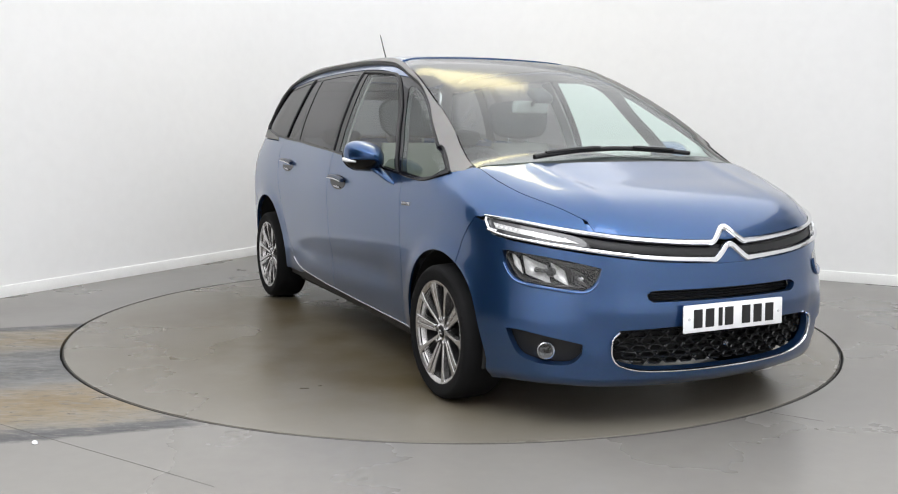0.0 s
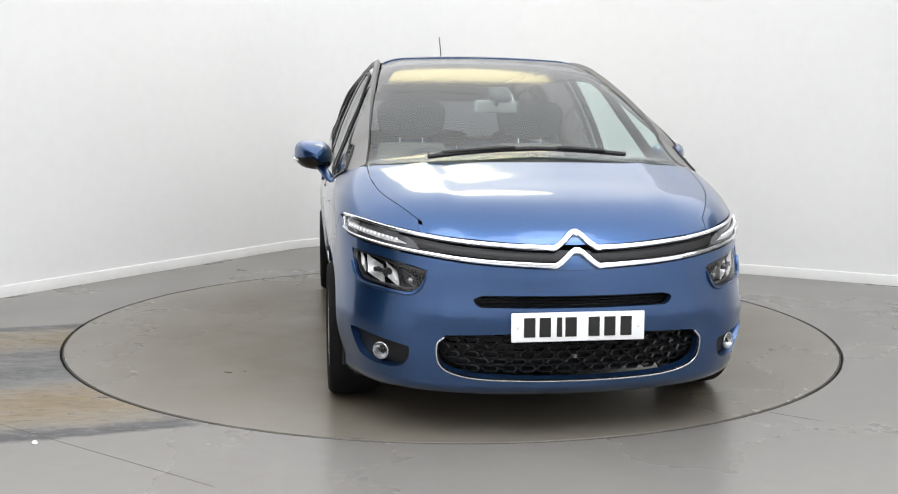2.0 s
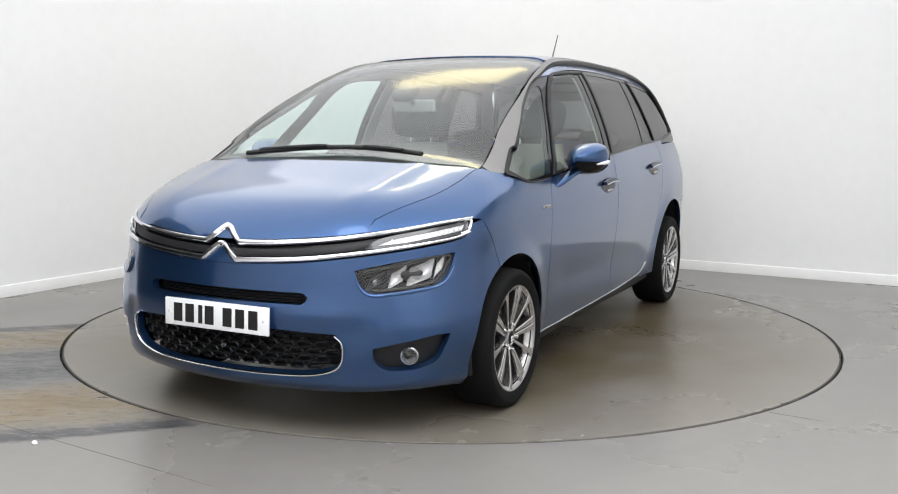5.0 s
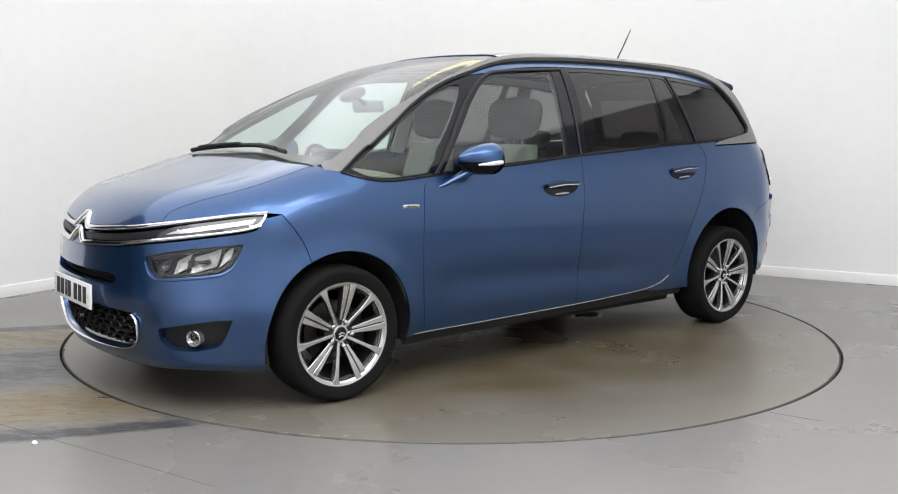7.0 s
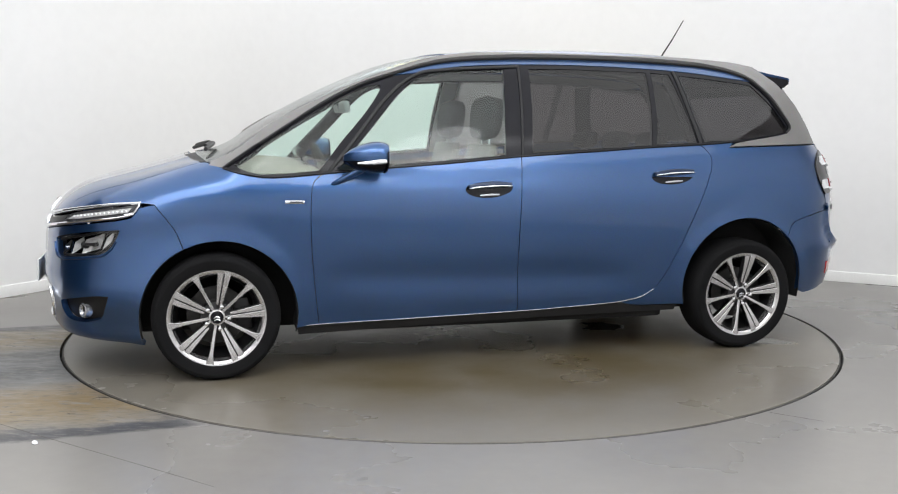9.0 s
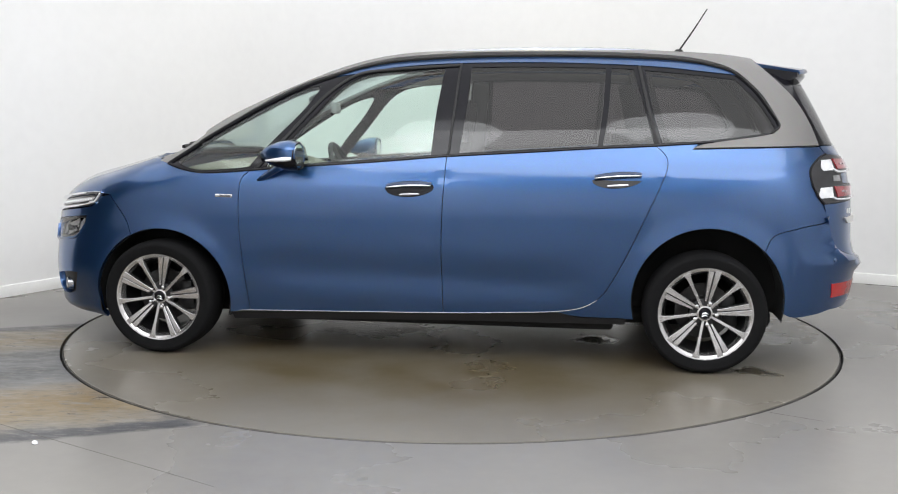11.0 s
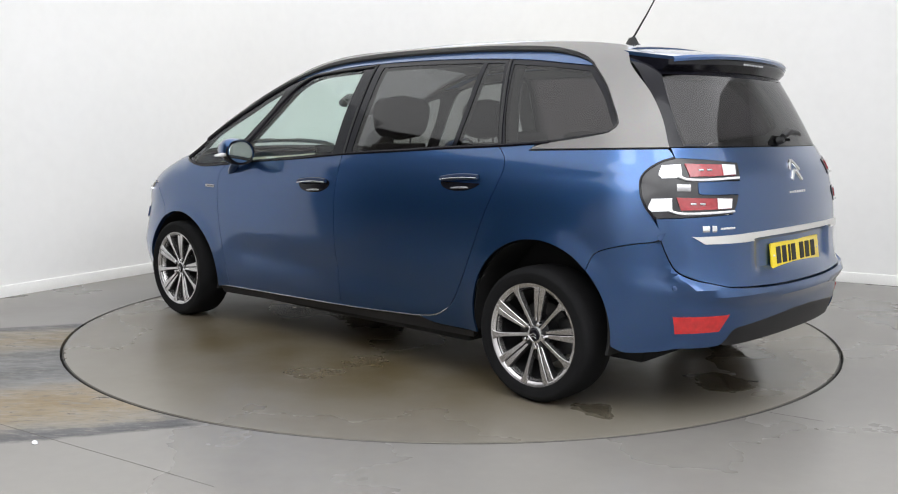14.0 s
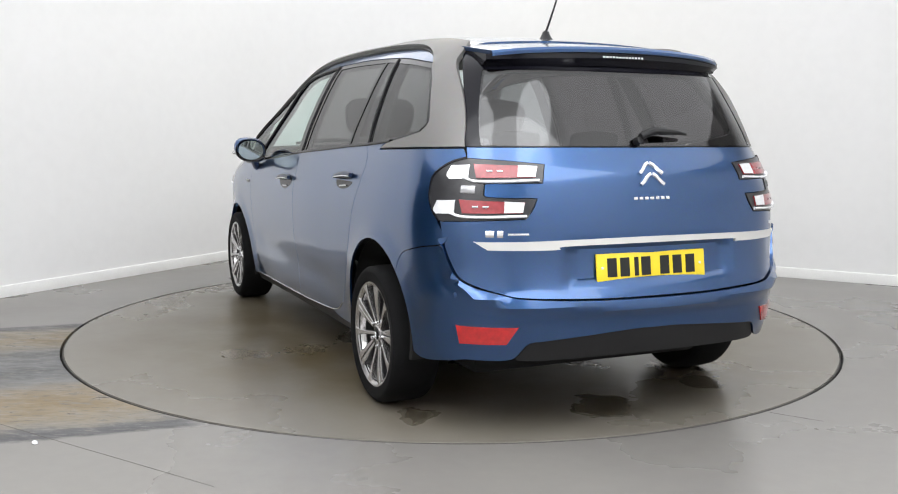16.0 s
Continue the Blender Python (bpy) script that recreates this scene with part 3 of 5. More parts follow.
# edge lines, in the charts: s (x, z)  t (x, y)  f and r (angle, z)
BELT = [(1.373, 1.012), (1.295, 0.990), (1.190, 0.972), (1.082, 0.973), (0.917, 0.986), (0.663, 1.007), (0.402, 1.026),
        (0.223, 1.040), (-0.115, 1.069), (-0.568, 1.097), (-0.838, 1.115), (-1.150, 1.131), (-1.436, 1.151), (-1.626, 1.178), (-1.715, 1.194)]
ARCH_LOW = [(1.373, 1.012), (1.209, 1.122), (1.071, 1.210), (0.927, 1.298), (0.778, 1.377), (0.657, 1.431), (0.537, 1.471)]
RAIL_TOP = [(0.537, 1.471), (0.348, 1.526), (0.156, 1.558), (-0.167, 1.578), (-0.499, 1.584), (-0.843, 1.582), (-1.190, 1.567), (-1.363, 1.548), (-1.493, 1.516), (-1.560, 1.482)]
FRAME_TOP = [(0.537, 1.471), (0.341, 1.497), (0.229, 1.518), (0.071, 1.534), (-0.154, 1.545), (-0.484, 1.550), (-0.822, 1.544), (-1.167, 1.526), (-1.400, 1.500), (-1.560, 1.482)]
QUARTER_TOP = [(-1.560, 1.482), (-1.650, 1.395), (-1.710, 1.308), (-1.752, 1.232), (-1.715, 1.194)]
DOOR_FRONT = [(0.903, 0.986), (0.952, 0.945), (0.966, 0.872), (0.970, 0.720), (0.962, 0.553), (0.946, 0.382), (0.930, 0.241)]
DOOR_MID = [(-0.118, 1.069), (-0.108, 0.902), (-0.099, 0.697), (-0.098, 0.500), (-0.106, 0.262)]
DOOR_REAR = [(-0.675, 0.286), (-0.807, 0.310), (-0.887, 0.352), (-0.949, 0.430), (-1.028, 0.584), (-1.110, 0.768), (-1.178, 0.922), (-1.213, 1.014), (-1.209, 1.076), (-1.157, 1.131)]
SILL_LINE = [(1.040, 0.232), (0.930, 0.241), (0.460, 0.250), (-0.106, 0.262), (-0.410, 0.273), (-0.675, 0.286)]
FRONT_ARCH = (1.403, 0.302, 0.370)
REAR_ARCH = (-1.428, 0.360, 0.370)
BONNET_SIDE = [(1.477, 0.742), (1.62, 0.738), (1.77, 0.712), (1.90, 0.664), (2.02, 0.603), (2.066, 0.572)]
BAR_TOP = [(0.0, 0.757), (0.100, 0.759), (0.237, 0.765), (0.452, 0.784), (0.679, 0.815), (0.85, 0.838), (1.000, 0.851)]
BAR_LOW = [(0.0, 0.692), (0.100, 0.694), (0.337, 0.709), (0.544, 0.735), (0.764, 0.764), (0.90, 0.782), (0.975, 0.800)]
GATE_LOW = [(0.815, 0.855), (0.796, 0.769), (0.773, 0.705), (0.739, 0.645), (0.678, 0.612), (0.582, 0.585), (0.508, 0.573), (0.25, 0.562), (0.0, 0.560)]
BUMP_SEAM = [(1.690, 0.845), (1.614, 0.745), (1.585, 0.690), (1.566, 0.634)]
REAR_SEAM = [(-1.690, 0.620), (-1.735, 0.703), (-1.877, 0.744), (-2.000, 0.765), (-2.020, 0.790)]


def rev(p):
    return list(reversed(p))


def both(p):
    """A line across the car from its left half, by symmetry in its first or second number."""
    return [(-a, b) for a, b in rev(p)][:-1] + list(p)


def at(kind, a, b, off=0.0):
    p = on_body(kind, [(a, b)])
    return Vector((p + normals(p) * off)[0])


def ribbon(line3, width, height, round_ends=False, taper=None, lift=0.0, roll=None):
    """A bmesh: a moulding of rounded section that runs along a line on the body."""
    p = np.asarray(line3, float)
    n = normals(p)
    t = np.gradient(p, axis=0)
    t /= np.linalg.norm(t, axis=1, keepdims=True)
    b = np.cross(n, t)
    prof = [(-0.5, -0.3), (-0.5, 0.45), (-0.36, 0.85), (0.0, 1.0), (0.36, 0.85), (0.5, 0.45), (0.5, -0.3)]
    bm = bmesh.new()
    rows = []
    for i in range(len(p)):
        w = width * (taper(i / (len(p) - 1)) if taper else 1.0)
        rows.append([bm.verts.new(p[i] + b[i] * w * u + n[i] * (height * v + lift)) for u, v in prof])
    for r0, r1 in zip(rows, rows[1:]):
        for k in range(len(prof)):
            j = (k + 1) % len(prof)
            bm.faces.new((r0[k], r0[j], r1[j], r1[k]))
    bm.faces.new(rows[0])
    bm.faces.new(rows[-1][::-1])
    return bm


def line_on(kind, pts, step=0.015):
    return resample(on_body(kind, smooth_line(pts, 14)), step)


def fade(v):
    v = np.clip(v, 0, 1)
    return v * v * v * (v * (v * 6 - 15) + 10)


def flank(p):
    """Soft creases of the doors and wings."""
    x, z = p[:, 0], p[:, 2]
    low = -0.010 * np.exp(-((z - 0.45 - 0.03 * x) / 0.075) ** 2) * fade((1.0 - x) / 0.35) * fade((x + 1.02) / 0.55)
    lip_f = 0.012 * np.exp(-((np.hypot(x - FRONT_ARCH[0], z - FRONT_ARCH[1]) - FRONT_ARCH[2]) / 0.05) ** 2)
    lip_r = 0.012 * np.exp(-((np.hypot(x - REAR_ARCH[0], z - REAR_ARCH[1]) - REAR_ARCH[2]) / 0.05) ** 2)
    line = 0.004 * np.exp(-((z - 1.0 - 0.015 * x) / 0.02) ** 2) * fade((1.1 - x) / 0.3)
    return low + lip_f + lip_r + line


def flanks():
    fc, rc = FRONT_ARCH, REAR_ARCH
    # wings
    bar_end = [(0.575, 0.812), (0.679, 0.825), (0.85, 0.845), (1.000, 0.853)]
    ring = outline([("t", BONNET_SIDE), ("f", bar_end), ("s", BUMP_SEAM), ("s", arc(*fc, 64, 191)), ("s", [(1.04, 0.232), (0.930, 0.241)]),
                    ("s", rev(DOOR_FRONT)), ("s", rev(BELT[:5])), ("s", [BELT[0], (1.43, 1.026)]), ("t", [(1.45, 0.755), (1.477, 0.742)])])
    pair("front_wing", skin(ring, "o", 0.028, relief=flank, gap=0.0012), PAINT, CAR)
    # doors
    doors = []
    ring = outline([("s", DOOR_FRONT), ("s", SILL_LINE[1:4]), ("s", rev(DOOR_MID)), ("s", rev(BELT[4:9]))])
    doors += pair("front_door", skin(ring, "s", 0.035, relief=flank), PAINT, CAR)
    ring = outline([("s", DOOR_MID), ("s", SILL_LINE[3:]), ("s", DOOR_REAR), ("s", rev(BELT[8:12]))])
    doors += pair("rear_door", skin(ring, "s", 0.035, relief=flank), PAINT, CAR)
    # rear quarters
    ring = outline([("s", rev(DOOR_REAR)), ("s", [(-0.675, 0.286), (-0.80, 0.262), (-1.040, 0.260)]), ("s", arc(*rc, -15.6, 135)),
                    ("s", [(-1.690, 0.622), (-1.735, 0.700), (-1.877, 0.744), (-1.98, 0.764), (-2.010, 0.80)]),
                    ("r", [(0.822, 0.85), (0.846, 0.893), (0.866, 0.954), (0.858, 1.024), (0.796, 1.074), (0.735, 1.094)]), ("r", [(0.735, 1.094), (0.745, 1.128)]),
                    ("s", [(-1.958, 1.131), (-1.607, 1.121), (-1.336, 1.113)]), ("s", [(-1.336, 1.113), (-1.370, 1.146)]), ("s", [(-1.370, 1.146), (-1.250, 1.138), (-1.157, 1.131)])])
    pair("rear_quarter_panel", skin(ring, "s", 0.03, relief=flank), PAINT, CAR)
    # sills and their bright line
    ring = outline([("s", [(1.04, 0.226), (0.46, 0.245), (-0.40, 0.267), (-0.675, 0.280), (-0.80, 0.258), (-1.040, 0.255)]), ("s", [(-1.040, 0.255), (-1.03, 0.222)]), ("s", [(-1.03, 0.222), (0.0, 0.212), (1.03, 0.185)]), ("s", [(1.03, 0.185), (1.04, 0.226)])])
    pair("sill", skin(ring, "s", 0.03, offset=-0.006, depth=0.03), BLACK, CAR, "black plastic sill cover")
    pair("sill_moulding", ribbon(line_on("s", SILL_LINE + [(-0.807, 0.308), (-0.887, 0.350)]), 0.0045, 0.005), CHROMEGREY, CAR, "thin chrome sill moulding")
    # window surround with its openings
    panes = {
        "quarter_window": [("s", [(1.325, 1.030), (1.072, 1.196), (0.781, 1.362), (0.661, 1.413)]), ("s", [(0.661, 1.413), (0.588, 1.425), (0.600, 1.385), (0.673, 1.286), (0.796, 1.152), (0.872, 1.063), (0.920, 1.003)]), ("s", [(0.920, 1.003), (1.081, 0.988), (1.189, 0.985), (1.270, 1.000), (1.325, 1.030)])],
        "front_door_window": [("s", [(0.830, 1.005), (0.790, 1.050), (0.683, 1.172), (0.490, 1.388), (0.391, 1.462), (0.297, 1.493), (0.172, 1.508), (-0.080, 1.520)]), ("s", [(-0.080, 1.520), (-0.052, 1.300), (-0.034, 1.075)]), ("s", [(-0.034, 1.075), (0.223, 1.054), (0.519, 1.031), (0.830, 1.005)])],
        "rear_door_window": [("s", [(-0.222, 1.524), (-0.474, 1.528), (-0.908, 1.521)]), ("s", [(-0.908, 1.521), (-0.895, 1.30), (-0.872, 1.127)]), ("s", [(-0.872, 1.127), (-0.569, 1.110), (-0.180, 1.086)]), ("s", [(-0.180, 1.086), (-0.205, 1.30), (-0.222, 1.524)])],
        "rear_door_vent_window": [("s", [(-0.938, 1.520), (-1.046, 1.514)]), ("s", [(-1.046, 1.514), (-1.107, 1.292), (-1.146, 1.142)]), ("s", [(-1.146, 1.142), (-0.900, 1.130)]), ("s", [(-0.900, 1.130), (-0.925, 1.30), (-0.938, 1.520)])],
        "rear_quarter_window": [("s", [(-1.105, 1.508), (-1.331, 1.487), (-1.545, 1.460)]), ("s", [(-1.545, 1.460), (-1.652, 1.345), (-1.728, 1.226)]), ("s", [(-1.728, 1.226), (-1.724, 1.204), (-1.700, 1.200), (-1.438, 1.162), (-1.190, 1.145)]), ("s", [(-1.190, 1.145), (-1.145, 1.300), (-1.105, 1.508)])],
    }
    rings = {k: outline(v, 0.02) for k, v in panes.items()}
    ring = outline([("s", ARCH_LOW), ("s", FRAME_TOP), ("s", QUARTER_TOP), ("s", rev(BELT))])
    pair("window_surround", skin(ring, "s", 0.03, holes=list(rings.values()), offset=-0.003, depth=0.03, gap=0.001), GLOSSBLACK, CAR, "gloss black window surround")
    for k, r in rings.items():
        dark = k in ("rear_door_window", "rear_door_vent_window", "rear_quarter_window")
        pair(k, skin(r, "s", 0.06, offset=-0.006, depth=0.004, gap=-0.003), PRIVACY if dark else GLASS, CAR, "dark tinted privacy glass" if dark else "clear green-tinted side glass")
    # seals between doors, belt mouldings
    pair("belt_moulding", ribbon(line_on("s", BELT[:13]), 0.014, 0.008), GLOSSBLACK, CAR, "black belt moulding")
    pair("window_seal", ribbon(line_on("s", [(-0.125, 1.072), (-0.145, 1.30), (-0.163, 1.545)]), 0.012, 0.004), BLACK, CAR)
    pair("window_seal", ribbon(line_on("s", [(-1.165, 1.131), (-1.125, 1.300), (-1.075, 1.530)]), 0.016, 0.004), BLACK, CAR)
    pair("window_seal", ribbon(line_on("s", [(0.880, 0.990), (0.740, 1.150), (0.560, 1.360), (0.400, 1.478), (0.229, 1.510), (-0.16, 1.535)]), 0.018, 0.006), BLACK, CAR)
    # blue strip over the doors
    ring = outline([("s", RAIL_TOP), ("s", rev(FRAME_TOP))])
    pair("roof_rail_panel", skin(ring, "s", 0.03), PAINT, CAR)
    # silver arch
    ring = outline([("s", ARCH_LOW), ("s", RAIL_TOP), ("s", QUARTER_TOP), ("s", rev(BELT[12:])), ("s", [(-1.436, 1.151), (-1.370, 1.137), (-1.336, 1.116)]), ("s", [(-1.336, 1.116), (-1.607, 1.124), (-1.960, 1.134)]),
                    ("s", [(-1.960, 1.134), (-1.904, 1.254), (-1.822, 1.372), (-1.70, 1.495)]), ("t", [(-1.640, 0.530), (-1.45, 0.545), (-0.9, 0.560), (-0.3, 0.565), (0.15, 0.570), (0.55, 0.622), (0.90, 0.675), (1.20, 0.712), (1.452, 0.748)]), ("s", [(1.440, 1.024), (1.373, 1.012)])], 0.025)

    def proud(p):
        return 0.016 * np.clip((p[:, 2] - 1.10) / 0.25, 0, 1) + 0.010 * np.clip((p[:, 2] - 1.50) / 0.08, 0, 1)
    pair("roof_arch", skin(ring, "o", 0.03, relief=proud, depth=0.022, gap=0.002), SILVER, CAR, "satin silver roof arch")
    pair("arch_seal", ribbon(line_on("s", ARCH_LOW + RAIL_TOP[1:] + QUARTER_TOP[1:]), 0.012, 0.010), BLACK, CAR)
    # fuel-side badge bar on the wings
    for badge, sgn in zip(pair("wing_badge", ribbon(line_on("s", [(1.092, 0.852), (1.00, 0.850)], 0.01), 0.017, 0.005), CHROMEGREY, CAR, "small chrome wing badge"), (1, -1)):
        bm = ribbon(line_on("s", [(1.070, 0.8515), (1.008, 0.850)], 0.01), 0.008, 0.003, lift=0.004)
        part("badge_inlay", bm if sgn > 0 else mirrored(bm), SMOKE, badge)


def bonnet_and_roof():
    front = [(a, z + 0.012) for a, z in BAR_TOP[:4]] + [(0.575, 0.812)]
    ring = outline([("t", BONNET_SIDE), ("f", rev(front)), ("f", [(-a, b) for a, b in front]), ("t", [(x, -y) for x, y in rev(BONNET_SIDE)]),
                    ("t", [(1.477, -0.742), (1.515, -0.60), (1.545, -0.35), (1.556, 0.0), (1.545, 0.35), (1.515, 0.60), (1.477, 0.742)])])

    def ridges(p):
        x, y = p[:, 0], np.abs(p[:, 1])
        c = 0.50 - 0.10 * (x - 1.5)
        return 0.007 * np.exp(-((y - c) / 0.05) ** 2) * np.clip((2.15 - x) / 0.35, 0, 1) - 0.004 * np.exp(-(y / 0.25) ** 2) * np.clip((2.2 - x) / 0.4, 0, 1)
    part("bonnet", skin(ring, "b", 0.03, relief=ridges), PAINT, CAR)
    ring = outline([("t", [(1.44, 0.74), (1.52, 0.55), (1.55, 0.3), (1.56, 0), (1.55, -0.3), (1.52, -0.55), (1.44, -0.74)]), ("t", [(1.44, -0.74), (1.36, -0.68), (1.40, 0), (1.36, 0.68), (1.44, 0.74)])])
    part("cowl", skin(ring, "t", 0.04, offset=-0.014), BLACK, CAR, "black plastic scuttle")
    side = [(1.455, 0.744), (1.20, 0.708), (0.90, 0.671), (0.55, 0.618), (0.20, 0.574)]
    ring = outline([("t", side), ("t", [(0.20, 0.574), (0.235, 0.3), (0.25, 0), (0.235, -0.3), (0.20, -0.574)]), ("t", [(x, -y) for x, y in rev(side)]), ("t", [(1.455, -0.744), (1.49, -0.4), (1.50, 0), (1.49, 0.4), (1.455, 0.744)])])
    part("windscreen", skin(ring, "t", 0.05, offset=-0.006, depth=0.005), SCREENGLASS, CAR, "clear curved panoramic windscreen")
    ring = outline([("t", [(0.20, 0.570), (-0.3, 0.562), (-0.9, 0.557), (-1.45, 0.540), (-1.64, 0.525)]), ("t", [(-1.64, 0.525), (-1.66, 0), (-1.64, -0.525)]), ("t", [(-1.64, -0.525), (-1.45, -0.540), (-0.9, -0.557), (-0.3, -0.562), (0.20, -0.570)]), ("t", [(0.20, -0.57), (0.235, -0.3), (0.25, 0), (0.235, 0.3), (0.20, 0.57)])])
    part("roof", skin(ring, "t", 0.05), PAINT, CAR)
    # spoiler
    bm = bmesh.new()
    ys = np.linspace(-1, 1, 33)
    rows = []
    for u in ys:
        half = 0.590
        c = abs(u) ** 5
        xe = -1.985 + 0.05 * u * u + 0.06 * c
        pts = []
        for s in np.linspace(0, 1, 9):
            x = -1.61 + (xe + 1.61) * s
            y = u * (half - 0.035 * s)
            pts.append((x, y, float(CREST(x) - CROWN(x) * y * y) + 0.004 * s - 0.012 * s * c - 0.006))
        x, y, z = pts[-1]
        pts += [(x - 0.008, y, z - 0.010), (x - 0.006, y, z - 0.022)]
        rows.append([bm.verts.new(p) for p in pts + [(x + 0.03, y * 0.99, z - 0.024), (-1.62, u * half * 0.98, pts[0][2] - 0.03)]])
    for r0, r1 in zip(rows, rows[1:]):
        for a in range(len(r0)):
            b = (a + 1) % len(r0)
            bm.faces.new((r0[a], r0[b], r1[b], r1[a]))
    bm.faces.new(rows[0])
    bm.faces.new(rows[-1][::-1])
    sp = part("spoiler", bm, PAINT, CAR)
    bm = bmesh.new()
    rows = []
    for u in ys:
        c = abs(u) ** 5
        xe = -1.975 + 0.05 * u * u + 0.06 * c
        y = u * 0.575
        z0 = float(CREST(xe) - CROWN(xe) * y * y) - 0.028
        prof = [(-1.66, z0 + 0.03), (xe, z0 + 0.002), (xe - 0.002, z0 - 0.02), (xe + 0.02, z0 - 0.052 + 0.02 * c), (-1.84, z0 - 0.060 + 0.02 * c), (-1.72, z0 - 0.02)]
        rows.append([bm.verts.new((a, y, b)) for a, b in prof])
    for r0, r1 in zip(rows, rows[1:]):
        for a in range(len(r0)):
            b = (a + 1) % len(r0)
            bm.faces.new((r0[a], r0[b], r1[b], r1[a]))
    bm.faces.new(rows[0])
    bm.faces.new(rows[-1][::-1])
    part("lip", bm, GLOSSBLACK, sp, "gloss black underside of the spoiler")
    bm = bmesh.new()
    for k in range(13):
        box(bm, (0.010, 0.013, 0.010), pose(-1.972 + 0.00002 * (k - 6) ** 2, (k - 6) * 0.0155, 1.500), 0.002, 1)
    part("brake_light", bm, CLEARLAMP, sp, "high-level brake light strip")


def nose():
    # bumper with openings
    slot = outline([("f", [(-0.33, 0.580), (0.33, 0.580)]), ("f", [(0.33, 0.580), (0.358, 0.572), (0.362, 0.556), (0.340, 0.538)]), ("f", [(0.340, 0.538), (-0.340, 0.538)]), ("f", [(-0.340, 0.538), (-0.362, 0.556), (-0.358, 0.572), (-0.33, 0.580)])])
    gr = [(0.458, 0.425), (0.482, 0.400), (0.486, 0.355), (0.478, 0.318), (0.448, 0.288), (0.370, 0.266), (0.236, 0.258), (0.0, 0.256)]
    grille = outline([("f", [(-0.458, 0.425), (0.0, 0.440), (0.458, 0.425)]), ("f", gr + [(-a, b) for a, b in rev(gr)][1:])])
    lamp = [(0.530, 0.669), (0.585, 0.683), (0.715, 0.705), (0.905, 0.724), (0.888, 0.680), (0.858, 0.632), (0.815, 0.609), (0.69, 0.594), (0.590, 0.586), (0.553, 0.612)]
    lamp_l = [("f", lamp[:4]), ("f", lamp[3:7]), ("f", lamp[6:9]), ("f", lamp[8:] + lamp[:1])]
    fog = [(0.590, 0.372), (0.680, 0.392), (0.800, 0.412), (0.868, 0.414), (0.848, 0.362), (0.815, 0.306), (0.74, 0.283), (0.640, 0.287), (0.596, 0.325)]
    fog_l = [("f", fog[:4]), ("f", fog[3:7]), ("f", fog[6:] + fog[:1])]

    def flip(segs):
        return [(k, [(-a, b) for a, b in pts]) for k, pts in segs]
    lamps, fogs = [outline(lamp_l), outline(flip(lamp_l))], [outline(fog_l), outline(flip(fog_l))]
    fc = FRONT_ARCH
    tip = [("f", [(0.975, 0.800), (1.000, 0.845)]), ("s", BUMP_SEAM), ("s", arc(*fc, 64, -20)), ("s", [(1.750, 0.176), (1.949, 0.188), (2.06, 0.195)])]
    left = [np.asarray(r) for r in (outline([t]) for t in tip)]
    left = np.vstack(left)
    low = outline([("f", [(0.62, 0.190), (0.35, 0.178), (0.0, 0.178)])])
    top = outline([("f", [(a, b - 0.012) for a, b in BAR_LOW])])
    half = np.vstack([top, left, low])
    other = half[::-1] * (1, -1, 1)
    ring = np.vstack([half, other[1:-1]])

    def form(p):
        y, z = np.abs(p[:, 1]), p[:, 2]
        a = np.arctan2(y, p[:, 0] - 1.2)
        swell = 0.010 * np.exp(-((z - 0.49) / 0.05) ** 2) * (y < 0.6)
        scoop = -0.012 * np.exp(-((a - 0.53) / 0.05) ** 2 - ((z - 0.47) / 0.10) ** 2)
        lip = 0.016 * np.exp(-((z - 0.225) / 0.030) ** 2)
        x = p[:, 0]
        arch = 0.012 * np.exp(-((np.hypot(x - fc[0], z - fc[1]) - fc[2]) / 0.05) ** 2)
        return swell + scoop + lip + arch
    bumper = part("front_bumper", skin(ring, "f", 0.026, holes=[slot, grille] + lamps + fogs, relief=form, depth=0.03, gap=0.002), PAINT, CAR)
    # band of grille between the two bright bars, and the running lamps at its ends
    band = outline([("f", both(BAR_TOP[:5])), ("f", [(0.679, 0.815), (0.60, 0.745)]), ("f", rev(both(BAR_LOW[:4] + [(0.60, 0.743)]))), ("f", [(-0.60, 0.745), (-0.679, 0.815)])])
    part("grille_band", skin(band, "f", 0.04, offset=-0.014, depth=0.02), GLOSSBLACK, CAR, "gloss black grille band")
    part("grille_inlay", ribbon(line_on("f", both([(0.0, 0.725), (0.25, 0.733), (0.45, 0.752), (0.60, 0.776)])), 0.030, 0.004, lift=-0.012), ALLOYDARK, CAR, "dark grey grille inlay")
    drl = [("f", [(0.560, 0.748), (0.600, 0.785), (0.679, 0.806), (0.85, 0.830), (0.992, 0.846)]), ("f", [(0.992, 0.846), (0.972, 0.802)]), ("f", [(0.972, 0.802), (0.90, 0.788), (0.764, 0.770), (0.65, 0.755), (0.560, 0.748)])]
    core = [("f", [(0.610, 0.764), (0.679, 0.786), (0.85, 0.813), (0.955, 0.828)]), ("f", [(0.955, 0.828), (0.940, 0.807)]), ("f", [(0.940, 0.807), (0.80, 0.787), (0.70, 0.772), (0.610, 0.764)])]
    ring, ring2 = outline(drl, 0.012), outline(core, 0.012)
